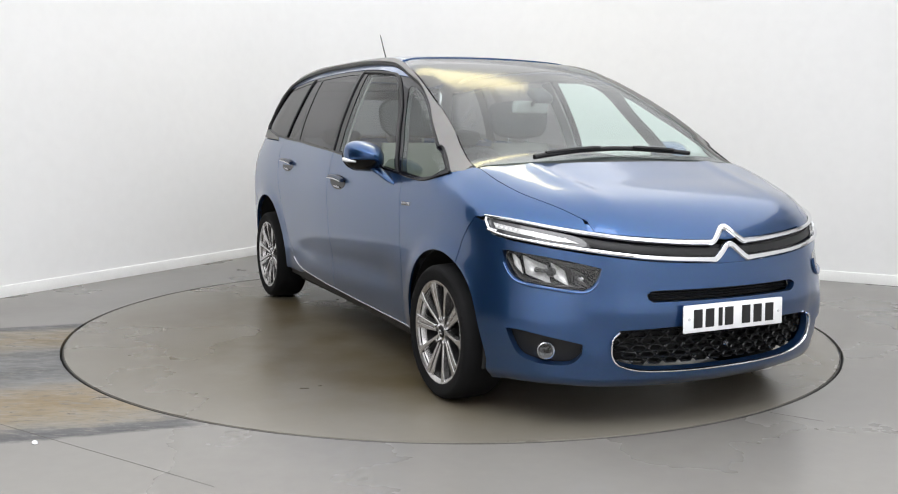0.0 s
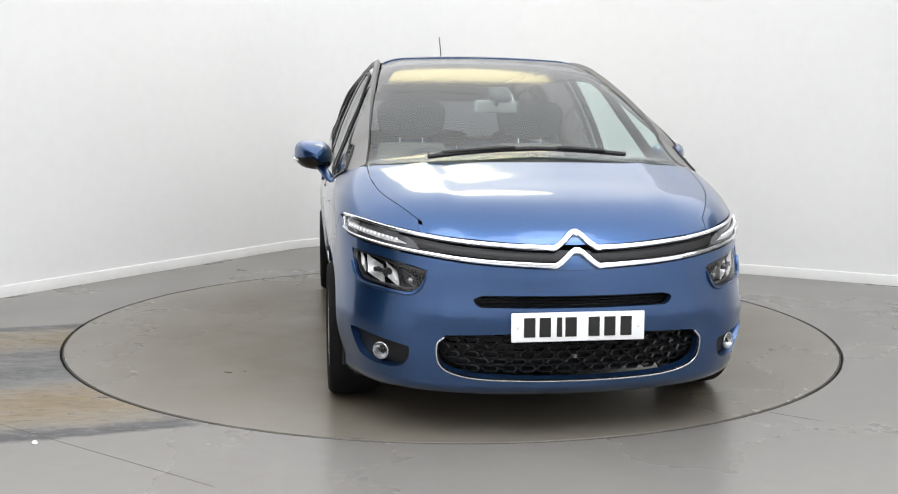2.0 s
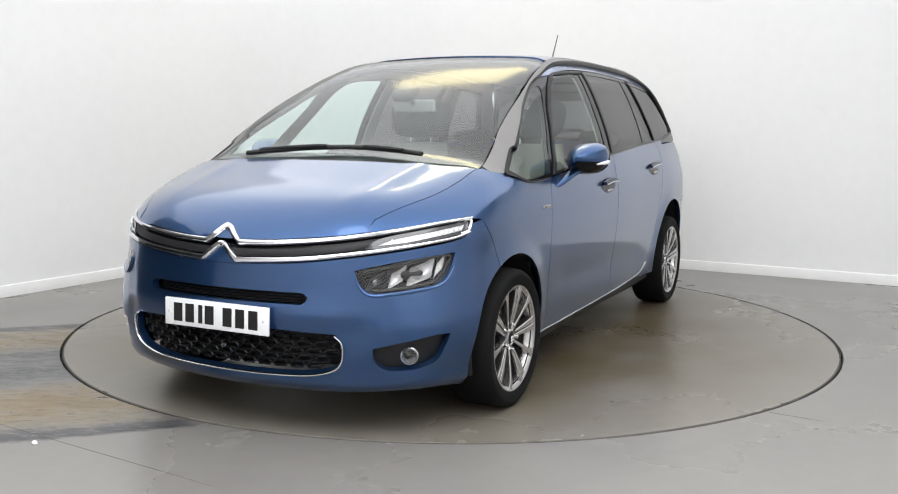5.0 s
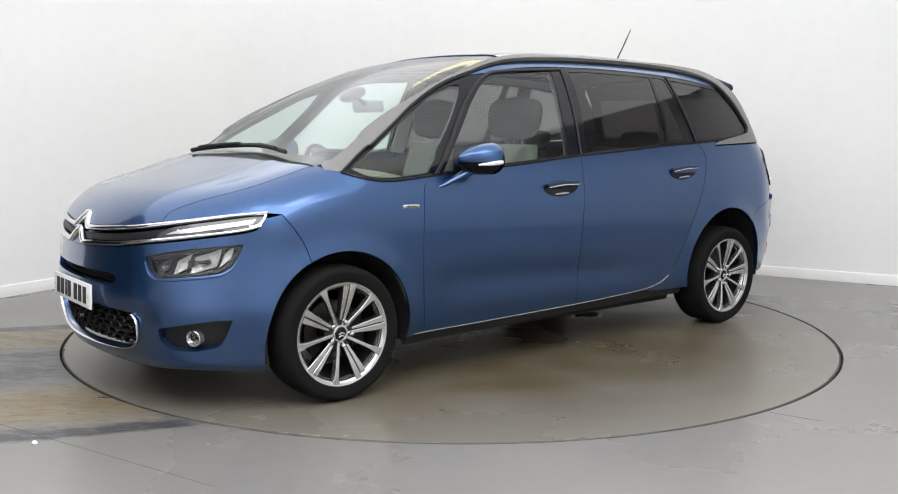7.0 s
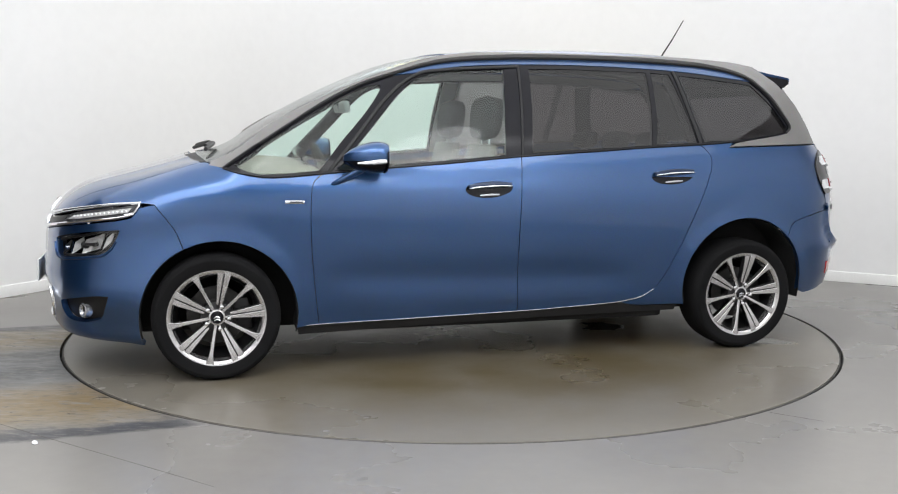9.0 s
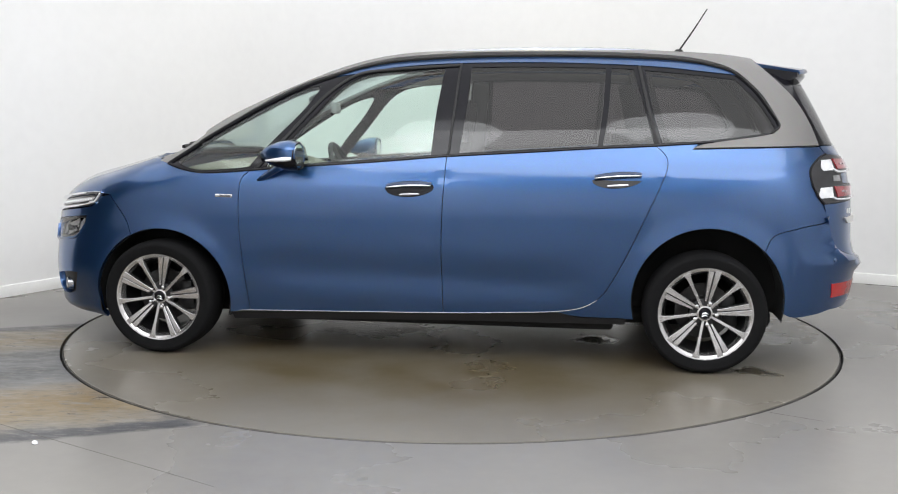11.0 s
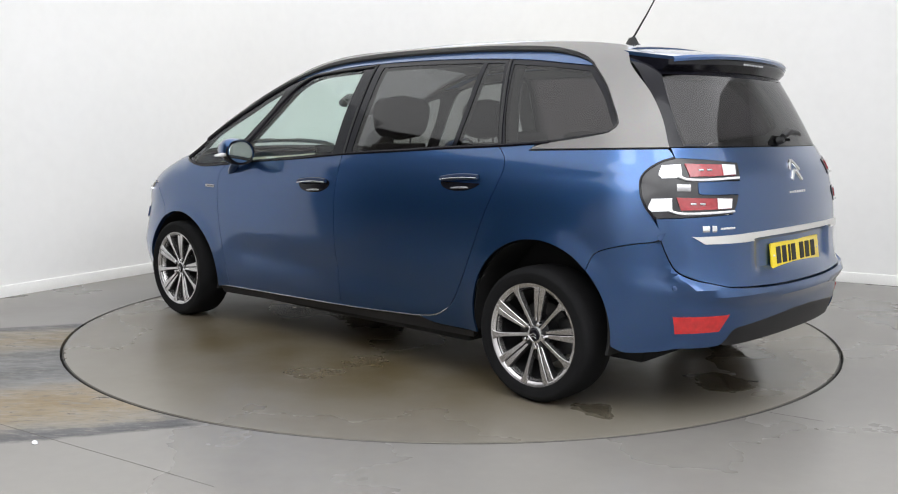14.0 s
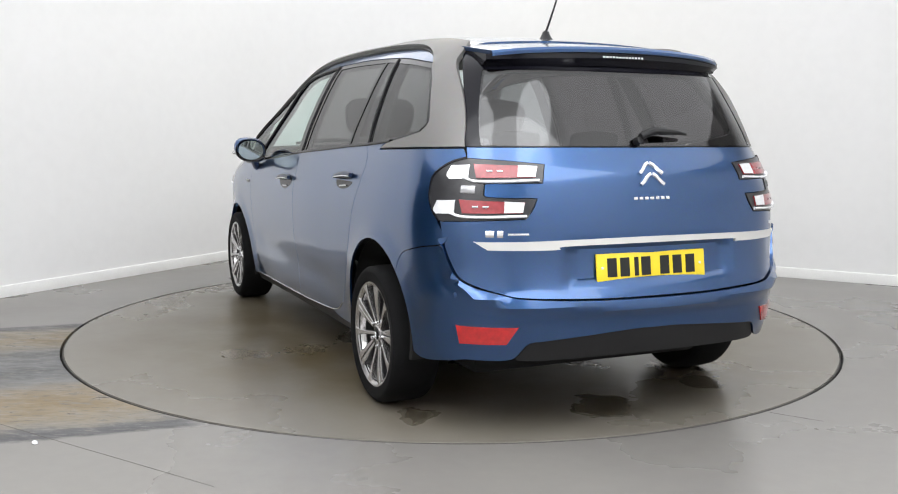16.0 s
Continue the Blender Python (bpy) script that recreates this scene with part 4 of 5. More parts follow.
    a, b = pair("running_light", skin(ring, "f", 0.03, offset=-0.004, depth=0.02, gap=0.002), SMOKE, CAR, "silvery daytime running light in a dark frame")
    for par, sgn in ((a, 1), (b, -1)):
        bm = skin(ring2, "f", 0.03, offset=0.003, depth=0.006, gap=0)
        if sgn < 0:
            bm = mirrored(bm)
        part("lens_inlay", bm, BOWL, par)
        part("end_cap", ribbon(line_on("f", [(sgn * 0.955, 0.845), (sgn * 0.990, 0.846), (sgn * 0.985, 0.826), (sgn * 0.966, 0.803), (sgn * 0.93, 0.795)], 0.008), 0.013, 0.012), CHROME, par)
        for k in range(14):
            u = k / 13
            p = at("f", 0.66 + 0.275 * u, 0.780 + 0.034 * u, 0.003)
            bm = bmesh.new()
            bmesh.ops.create_icosphere(bm, subdivisions=2, radius=0.0058, matrix=Matrix.Translation((p.x, sgn * p.y, p.z)))
            part("bulb", bm, CLEARLAMP, par)
    # bright bars with the pair of chevrons
    for z0, line in ((0.757, BAR_TOP), (0.692, BAR_LOW)):
        q = [(0.098, line[1][1])] + line[2:]
        for sgn in (1, -1):
            chev = [(sgn * 0.006, z0 + 0.055), (sgn * 0.016, z0 + 0.053), (sgn * 0.048, z0 + 0.024), (sgn * 0.072, z0 + 0.005), (sgn * 0.085, z0 + 0.001), (sgn * 0.098, z0 + 0.002)]
            part("grille_bar", ribbon(line_on("f", chev + [(sgn * a, b) for a, b in q[1:]], 0.012), 0.020, 0.014, taper=lambda s: 1.25 - 0.70 * s if s > 0.12 else 1.25), CHROME, CAR, "chrome grille bar")
        part("grille_bar", ribbon(line_on("f", [(-0.012, z0 + 0.0535), (-0.006, z0 + 0.055), (0, z0 + 0.0555), (0.006, z0 + 0.055), (0.012, z0 + 0.0535)], 0.004), 0.030, 0.017), CHROME, CAR, "chrome grille bar")
    # headlamps
    for k in (0, 1):
        sgn = 1 - 2 * k
        hl = part("headlight", skin(lamps[k], "f", 0.04, offset=-0.050, depth=0.0, gap=-0.004), GLOSSBLACK, CAR, "clear-lensed headlight with black housing")
        part("lens", skin(lamps[k], "f", 0.035, offset=-0.004, depth=0.004, gap=-0.001), LENS, hl)

        def bowl(lo, hi, z0, z1, mat, deep):
            """A hollow reflector with slanted sides between two angles."""
            u, v = (g.ravel() for g in np.meshgrid(np.linspace(0, 1, 11), np.linspace(0, 1, 7), indexing="ij"))
            p = on_body("f", np.stack([lo + (hi - lo) * u + 0.018 * (v - 0.5), z0 + (z1 - z0) * v + 0.032 * (u - 0.5)], 1))
            sink = 0.020 + deep * (1 - (2 * u - 1) ** 4) * (1 - (2 * v - 1) ** 4)
            p = (p - normals(p) * sink[:, None]) * (1, sgn, 1)
            bm = bmesh.new()
            vs = [bm.verts.new(q) for q in p]
            rows = [vs[7 * i:7 * i + 7] for i in range(11)]
            for r0, r1 in zip(rows, rows[1:]):
                for i in range(6):
                    bm.faces.new((r0[i], r0[i + 1], r1[i + 1], r1[i]))
            return part("reflector", bm, mat, hl)
        bowl(0.718, 0.818, 0.622, 0.692, BOWL, 0.026)
        bowl(0.650, 0.706, 0.614, 0.674, BOWL, 0.024)
        bowl(0.828, 0.868, 0.650, 0.704, BOWL, 0.012)
        bowl(0.573, 0.628, 0.606, 0.655, LAMPGREY, 0.020)
        for a, z, r, mat in ((0.712, 0.650, 0.019, BLACK), (0.600, 0.630, 0.012, CHROMEGREY), (0.770, 0.655, 0.010, BLACK)):
            p = at("f", a, z, -0.030)
            n = Vector((math.cos(a * 0.7), sgn * math.sin(a * 0.7), 0))
            m = Matrix.Translation((p.x, sgn * p.y, p.z)) @ n.to_track_quat("Z", "Y").to_matrix().to_4x4()
            part("bulb_shield", lathe(bmesh.new(), [(0.001, 0.016), (r * 0.7, 0.014), (r, 0.004), (r * 1.05, -0.012)], m, 20), mat, hl)
        part("bracket", ribbon(line_on("f", [(sgn * 0.700, 0.652), (sgn * 0.775, 0.656)], 0.01), 0.016, 0.010, lift=-0.026), BLACK, hl)
        rail = line_on("f", [(sgn * 0.548, 0.664), (sgn * 0.70, 0.694), (sgn * 0.885, 0.715), (sgn * 0.868, 0.668), (sgn * 0.840, 0.632), (sgn * 0.80, 0.615), (sgn * 0.69, 0.602), (sgn * 0.592, 0.594)])
        part("bezel", ribbon(rail, 0.013, 0.010, lift=-0.022), BLACK, hl)
        # painted lip under the lamp
        lip = line_on("f", [(sgn * 0.530, 0.650), (sgn * 0.548, 0.604), (sgn * 0.588, 0.577), (sgn * 0.69, 0.585), (sgn * 0.818, 0.600), (sgn * 0.865, 0.628), (sgn * 0.893, 0.672)])
        part("lamp_lip", ribbon(lip, 0.014, 0.009, taper=lambda q: 0.35 + 0.65 * math.sin(math.pi * q)), PAINT, bumper)
        # fog lamp in its recess
        part("fog_recess", skin(fogs[k], "f", 0.03, offset=-0.033, depth=0.0, gap=-0.006), BLACK, bumper, "black plastic fog lamp recess")
        p = at("f", sgn * 0.722, 0.330, -0.026)
        n = Vector((math.cos(0.55), sgn * math.sin(0.55), 0))
        m = Matrix.Translation(p) @ n.to_track_quat("Z", "Y").to_matrix().to_4x4()
        fl = part("fog_light", lathe(bmesh.new(), [(0.001, -0.016), (0.016, -0.010), (0.027, 0.006), (0.031, 0.013), (0.035, 0.010), (0.036, -0.02)], m, 32), CHROMEGREY, bumper, "small round fog lamp")
        part("bulb_shield", lathe(bmesh.new(), [(0.001, 0.008), (0.008, 0.006), (0.009, -0.012)], m, 16), BLACK, fl)
        part("lens", lathe(bmesh.new(), [(0.001, 0.018), (0.016, 0.017), (0.029, 0.013)], m, 28), LENS, fl)
    # dark slot with slats
    part("air_slot", skin(slot, "f", 0.04, offset=-0.05, depth=0, gap=-0.004), BLACK, bumper, "narrow black air slot")
    for z in (0.548, 0.559, 0.570):
        part("slat", ribbon(line_on("f", [(-0.34, z), (0, z), (0.34, z)], 0.04), 0.004, 0.012, lift=-0.036), BLACK, bumper)
    # lower grille: honeycomb
    gl = part("lower_grille", skin(grille, "f", 0.04, offset=-0.06, depth=0, gap=-0.004), BLACK, bumper, "black honeycomb lower grille")
    bm = bmesh.new()
    hexes = [0.0, 60, 120, 180, 240, 300]
    poly = CHARTS["f"][1](grille)
    for row in range(7):
        for col in range(-11, 12):
            a = col * 0.068 + (0.034 if row % 2 else 0)
            z = 0.252 + row * 0.030
            if not inside_poly(np.array([(a, z)]), poly)[0]:
                continue
            o = at("f", a, z, -0.030)
            ux = Vector((-math.sin(a), math.cos(a), 0))
            un = Vector((math.cos(a), math.sin(a), 0))
            pts = [(-0.034, 0), (-0.022, 0.014), (0.022, 0.014), (0.034, 0), (0.022, -0.014), (-0.022, -0.014)]
            outer = [bm.verts.new(o + ux * (u * 1.0) + Vector((0, 0, v * 1.0))) for u, v in pts]
            inner = [bm.verts.new(o + ux * (u * 0.84) + Vector((0, 0, v * 0.78)) + un * 0.004) for u, v in pts]
            back = [bm.verts.new(o + ux * (u * 0.80) + Vector((0, 0, v * 0.72)) - un * 0.022) for u, v in pts]
            for i in range(6):
                j = (i + 1) % 6
                bm.faces.new((outer[i], outer[j], inner[j], inner[i]))
                bm.faces.new((inner[i], inner[j], back[j], back[i]))
    part("honeycomb", bm, BLACKSHEEN, gl, smooth=False)
    part("grille_trim", ribbon(line_on("f", [(-a - 0.003, b - 0.004) for a, b in gr][:-1] + rev([(a + 0.003, b - 0.004) for a, b in gr])), 0.0075, 0.008, lift=0.006), CHROME, bumper, "chrome line under the lower grille")
    # painted corners under the ends of the bonnet
    for sgn in (1, -1):
        corner = outline([("f", [(sgn * 0.46, 0.800), (sgn * 0.56, 0.836), (sgn * 0.66, 0.842)]), ("f", [(sgn * 0.66, 0.842), (sgn * 0.67, 0.822)]), ("f", [(sgn * 0.67, 0.822), (sgn * 0.56, 0.802), (sgn * 0.46, 0.788)]), ("f", [(sgn * 0.46, 0.788), (sgn * 0.46, 0.800)])], 0.01)
        part("corner_filler", skin(corner, "f", 0.03, offset=-0.004, depth=0.01, gap=0.0), PAINT, bumper)
    # painted peak that fills the lower chevron
    peak = outline([("f", [(-0.088, 0.681), (-0.050, 0.699), (-0.014, 0.731), (0.0, 0.735), (0.014, 0.731), (0.050, 0.699), (0.088, 0.681)]), ("f", [(0.088, 0.681), (0.0, 0.679), (-0.088, 0.681)])], 0.008)
    part("bumper_peak", skin(peak, "f", 0.02, offset=-0.001, depth=0.02, gap=0.0), PAINT, bumper)
    # parking sensor, towing cover
    for a, z in ((0.0, 0.342), ):
        p = at("f", a, z, -0.02)
        part("radar_sensor", lathe(bmesh.new(), [(0.001, 0.012), (0.008, 0.01), (0.012, 0.0)], Matrix.Translation(p) @ Vector((1, 0, 0)).to_track_quat("Z", "Y").to_matrix().to_4x4(), 16), SMOKE, bumper)
    tow = outline([("f", [(-0.468, 0.525), (-0.418, 0.527)]), ("f", [(-0.418, 0.527), (-0.418, 0.487)]), ("f", [(-0.418, 0.487), (-0.468, 0.485)]), ("f", [(-0.468, 0.485), (-0.468, 0.525)])], 0.01)
    part("towing_cover", skin(tow, "f", 0.03, offset=0.0015, depth=0.004, gap=0.0), PAINT, bumper)
    number_plate(2.292, 0.468, 1, PLATEW, "white front number plate with black bars")


def number_plate(x, z, sgn, mat, label):
    """A plate with plain bars in place of its characters."""
    ang = 0 if sgn > 0 else 180
    base = pose(x, 0, z, 0, -2 if sgn > 0 else -8, ang)
    bm = box(bmesh.new(), (0.010, 0.520, 0.111), base, 0.004, 2)
    pl = part("number_plate", bm, mat, CAR, label)
    for y in (-0.190, -0.130, -0.075, -0.030, 0.060, 0.122, 0.186):
        w = 0.020 if y == -0.075 else 0.044
        bm = box(bmesh.new(), (0.004, w, 0.074), base @ pose(0.0055, y, 0), 0.001, 1)
        part("bar", bm, INK, pl)
    for y in (-0.235, 0.235):
        part("screw", lathe(bmesh.new(), [(0.001, 0.004), (0.005, 0.003), (0.006, 0)], base @ pose(0.005, y, 0.0, 0, 90), 12), CLEARLAMP, pl)


def tail():
    # screen surround and glass
    gl = [(0.690, 1.146), (0.708, 1.22), (0.722, 1.32), (0.735, 1.442)]
    glass_ring = outline([("r", [(-0.690, 1.146), (0, 1.146), (0.690, 1.146)]), ("r", gl), ("r", [(0.735, 1.442), (0, 1.442), (-0.735, 1.442)]), ("r", [(-a, b) for a, b in rev(gl)])])
    edge = [(0.757, 1.138), (0.785, 1.25), (0.812, 1.37), (0.85, 1.46), (0.90, 1.535)]
    ring = outline([("r", [(-0.757, 1.138), (0, 1.138), (0.757, 1.138)]), ("r", edge), ("r", [(0.90, 1.535), (0, 1.50), (-0.90, 1.535)]), ("r", [(-a, b) for a, b in rev(edge)])])
    part("rear_screen_surround", skin(ring, "r", 0.04, holes=[glass_ring], offset=-0.003, depth=0.03), GLOSSBLACK, CAR, "gloss black rear screen surround")
    part("rear_window", skin(glass_ring, "r", 0.05, offset=-0.005, depth=0.004, gap=-0.003), REARGLASS, CAR, "dark tinted rear screen")
    lamp_in = [(0.735, 1.094), (0.599, 1.086), (0.453, 1.073)]
    lamp_notch = [(0.453, 1.073), (0.460, 1.003)], [(0.460, 1.003), (0.640, 1.002), (0.658, 0.990), (0.658, 0.962), (0.643, 0.949), (0.478, 0.946)], [(0.478, 0.946), (0.492, 0.907), (0.515, 0.869)], [(0.515, 0.869), (0.72, 0.858), (0.815, 0.853)]
    half = [("r", [(0.0, 1.138), (0.35, 1.138), (0.745, 1.136)]), ("r", [(0.745, 1.136), (0.735, 1.094)]), ("r", lamp_in)] + [("r", l) for l in lamp_notch] + [("r", GATE_LOW)]
    h3 = np.vstack([outline([s], 0.015) for s in half])
    ring = np.vstack([h3, (h3[::-1] * (1, -1, 1))[:-1]])

    def recess(p):
        y, z = np.abs(p[:, 1]), p[:, 2]
        d = np.clip((0.40 - y) / 0.03, 0, 1) * np.clip((z - 0.612) / 0.02, 0, 1) * np.clip((0.776 - z) / 0.015, 0, 1)
        return -0.022 * d * d * (3 - 2 * d)
    gate = part("tailgate", skin(ring, "r", 0.022, relief=recess, depth=0.02), PAINT, CAR)
    # lamps
    outer = [(0.815, 0.853), (0.846, 0.893), (0.866, 0.954), (0.858, 1.024), (0.796, 1.074), (0.735, 1.094)]
    lring = outline([("r", lamp_in)] + [("r", l) for l in lamp_notch] + [("r", outer)], 0.015)
    a, b = pair("tail_light", skin(lring, "r", 0.03, offset=0.004, depth=0.03), LAMPGREY, CAR, "smoked tail light cluster with red bars")
    for zc, inner_a, outer_a in ((1.040, 0.475, 0.735), (0.908, 0.515, 0.775)):
        frame_pts = [(inner_a, zc - 0.028), (outer_a - 0.06, zc - 0.034), (outer_a, zc - 0.020), (outer_a + 0.015, zc + 0.010), (outer_a + 0.05, zc + 0.028)]
        red = outline([("r", [(inner_a + 0.005, zc + 0.024), (outer_a - 0.03, zc + 0.030)]), ("r", [(outer_a - 0.03, zc + 0.030), (outer_a - 0.045, zc - 0.022)]), ("r", [(outer_a - 0.045, zc - 0.022), (inner_a + 0.012, zc - 0.018)]), ("r", [(inner_a + 0.012, zc - 0.018), (inner_a + 0.005, zc + 0.024)])], 0.012)
        clear = outline([("r", [(inner_a + 0.006, zc + 0.023), (inner_a + 0.075, zc + 0.026)]), ("r", [(inner_a + 0.075, zc + 0.026), (inner_a + 0.075, zc - 0.018)]), ("r", [(inner_a + 0.075, zc - 0.018), (inner_a + 0.012, zc - 0.016)]), ("r", [(inner_a + 0.012, zc - 0.016), (inner_a + 0.006, zc + 0.023)])], 0.012)
        wing = outline([("r", [(outer_a - 0.02, zc + 0.030), (outer_a + 0.055, zc + 0.026)]), ("r", [(outer_a + 0.055, zc + 0.026), (outer_a + 0.070, zc - 0.012), (outer_a + 0.055, zc - 0.030)]), ("r", [(outer_a + 0.055, zc - 0.030), (outer_a - 0.02, zc - 0.026)]), ("r", [(outer_a - 0.02, zc - 0.026), (outer_a - 0.02, zc + 0.030)])], 0.012)
        for par, sgn in ((a, 1), (b, -1)):
            for nm, bm, mt in (("indicator_lens", skin(wing, "r", 0.03, offset=0.007, depth=0.006, gap=0.003), CLEARLAMP), ("red_bar", skin(red, "r", 0.03, offset=0.009, depth=0.008, gap=0.001), REDLENS), ("white_bar", skin(clear, "r", 0.03, offset=0.0115, depth=0.006, gap=0.001), CLEARLAMP),
                               ("light_guide", ribbon(line_on("r", frame_pts[:3], 0.012), 0.011, 0.009, lift=0.007), CLEARLAMP), ("lamp_spot", ribbon(line_on("r", [(inner_a + 0.125, zc + 0.004), (inner_a + 0.145, zc + 0.004)], 0.006), 0.008, 0.004, lift=0.009), CHROMEGREY), ("lamp_spot", ribbon(line_on("r", [(inner_a + 0.160, zc + 0.004), (inner_a + 0.180, zc + 0.004)], 0.006), 0.008, 0.004, lift=0.009), CHROMEGREY)):
                if sgn < 0:
                    bm = mirrored(bm)
                part(nm, bm, mt, par)
    for par, sgn in ((a, 1), (b, -1)):
        part("reversing_lens", ribbon(line_on("r", [(sgn * 0.690, 0.976), (sgn * 0.740, 0.976)], 0.01), 0.030, 0.004, lift=0.006), LAMPSILVER, par)
        edge_line = line_on("r", [(sgn * x, z) for x, z in rev(outer)] , 0.012)
        part("lamp_edge", ribbon(edge_line, 0.010, 0.006, lift=0.002), GLOSSBLACK, par)
    # bright strip
    st = outline([("r", [(-0.690, 0.783), (0, 0.793), (0.690, 0.783)]), ("r", [(0.690, 0.783), (0.640, 0.750)]), ("r", [(0.640, 0.750), (0.405, 0.750), (0.372, 0.762), (0, 0.766), (-0.372, 0.762), (-0.405, 0.750), (-0.640, 0.750)]), ("r", [(-0.640, 0.750), (-0.690, 0.783)])])
    part("tailgate_strip", skin(st, "r", 0.03, offset=0.010, depth=0.012), SATIN, CAR, "satin silver tailgate strip")
    # pair of plain chevrons and bars for lettering
    for z0 in (1.046, 1.004):
        for sgn in (1, -1):
            part("chevron", ribbon(line_on("r", [(sgn * 0.003, z0 + 0.028), (sgn * 0.018, z0 + 0.022), (sgn * 0.040, z0), (sgn * 0.055, z0 - 0.012)], 0.008), 0.017, 0.010), CHROME, gate)
    for k in range(7):
        p = [(-0.075 + 0.025 * k, 0.940), (-0.058 + 0.025 * k, 0.940)]
        part("badge_bar", ribbon(line_on("r", p, 0.006), 0.012, 0.004), CHROME, gate)
    for a0, a1, w in ((0.648, 0.620, 0.024), (0.610, 0.590, 0.026), (0.575, 0.505, 0.009), (-0.690, -0.640, 0.012), (-0.690, -0.680, 0.030)):
        part("badge_bar", ribbon(line_on("r", [(a0, 0.812), (a1, 0.812)], 0.006), w, 0.004), CHROME, gate)
    # bumper
    rc = REAR_ARCH
    lowl = [(-1.797, 0.31), (-1.86, 0.288), (-2.00, 0.305)]
    left = np.vstack([outline([t], 0.02) for t in (("r", [(0.0, 0.556), (0.25, 0.558)] + rev([(a, b - 0.004) for a, b in GATE_LOW[1:-2]]) + [(0.820, 0.80)]), ("s", [(-2.008, 0.797), (-1.98, 0.762), (-1.877, 0.743), (-1.735, 0.700), (-1.690, 0.621)]),
                                                   ("s", arc(*rc, 135, 188)), ("s", lowl), ("r", [(0.72, 0.318), (0.60, 0.322), (0.545, 0.335), (0.50, 0.392), (0.44, 0.402), (0.12, 0.428), (0.0, 0.430)]))])
    ring = np.vstack([left, (left[::-1] * (1, -1, 1))[1:-1]])

    def ledge(p):
        y, z = np.abs(p[:, 1]), p[:, 2]
        x = p[:, 0]
        gz = np.interp(np.arctan2(y, -1.2 - x), [a for a, _ in rev(GATE_LOW)], [b for _, b in rev(GATE_LOW)])
        lip = 0.022 * np.exp(-((z - gz + 0.035) / 0.030) ** 2)
        arch = 0.012 * np.exp(-((np.hypot(x - rc[0], z - rc[1]) - rc[2]) / 0.05) ** 2)
        return lip * (x < -1.95) + arch
    bump = part("rear_bumper", skin(ring, "r", 0.024, relief=ledge, depth=0.03), PAINT, CAR)
    val = outline([("r", [(-0.535, 0.345), (-0.495, 0.394), (-0.44, 0.404), (-0.12, 0.430), (0.12, 0.430), (0.44, 0.404), (0.495, 0.394), (0.535, 0.345)]), ("r", [(0.535, 0.345), (0.50, 0.318), (0, 0.322), (-0.50, 0.318), (-0.535, 0.345)])])
    part("valance", skin(val, "r", 0.035, offset=-0.006, depth=0.05), BLACK, bump, "black plastic rear valance")
    refl = [("r", [(0.748, 0.458), (0.530, 0.462)]), ("r", [(0.530, 0.462), (0.571, 0.391)]), ("r", [(0.571, 0.391), (0.736, 0.384)]), ("r", [(0.736, 0.384), (0.748, 0.458)])]
    r3 = outline(refl, 0.012)
    for bm in (skin(r3, "r", 0.03, offset=0.005, depth=0.012), mirrored(skin(r3, "r", 0.03, offset=0.005, depth=0.012))):
        part("reflector", bm, REFLEX, bump, "red rear reflector")
    for a in (0.745, 0.40, -0.40, -0.745):
        p = at("r", a, 0.575 if abs(a) > 0.5 else 0.50, 0.002)
        n = Vector((-math.cos(a), math.sin(a), 0))
        if abs(a) > 0.5:
            part("parking_sensor", lathe(bmesh.new(), [(0.001, 0.004), (0.009, 0.003), (0.011, -0.002)], Matrix.Translation(p) @ n.to_track_quat("Z", "Y").to_matrix().to_4x4(), 18), PAINT, bump)
    number_plate(-2.213, 0.672, -1, PLATEY, "yellow rear number plate with black bars")
    # rear wiper
    bm = tube(bmesh.new(), [at("r", 0.02, 1.168, 0.028), at("r", -0.05, 1.188, 0.034), at("r", -0.18, 1.185, 0.030), at("r", -0.235, 1.180, 0.022)], [0.014, 0.017, 0.011, 0.006], 10)
    rw = part("rear_wiper", bm, BLACK, CAR)
    part("pivot", lathe(bmesh.new(), [(0.001, 0.03), (0.014, 0.028), (0.018, 0.0)], Matrix.Translation(at("r", 0.025, 1.160, 0.0)) @ Vector((-1, 0, 0.3)).to_track_quat("Z", "Y").to_matrix().to_4x4(), 16), BLACK, rw)


flanks()
bonnet_and_roof()
nose()
tail()

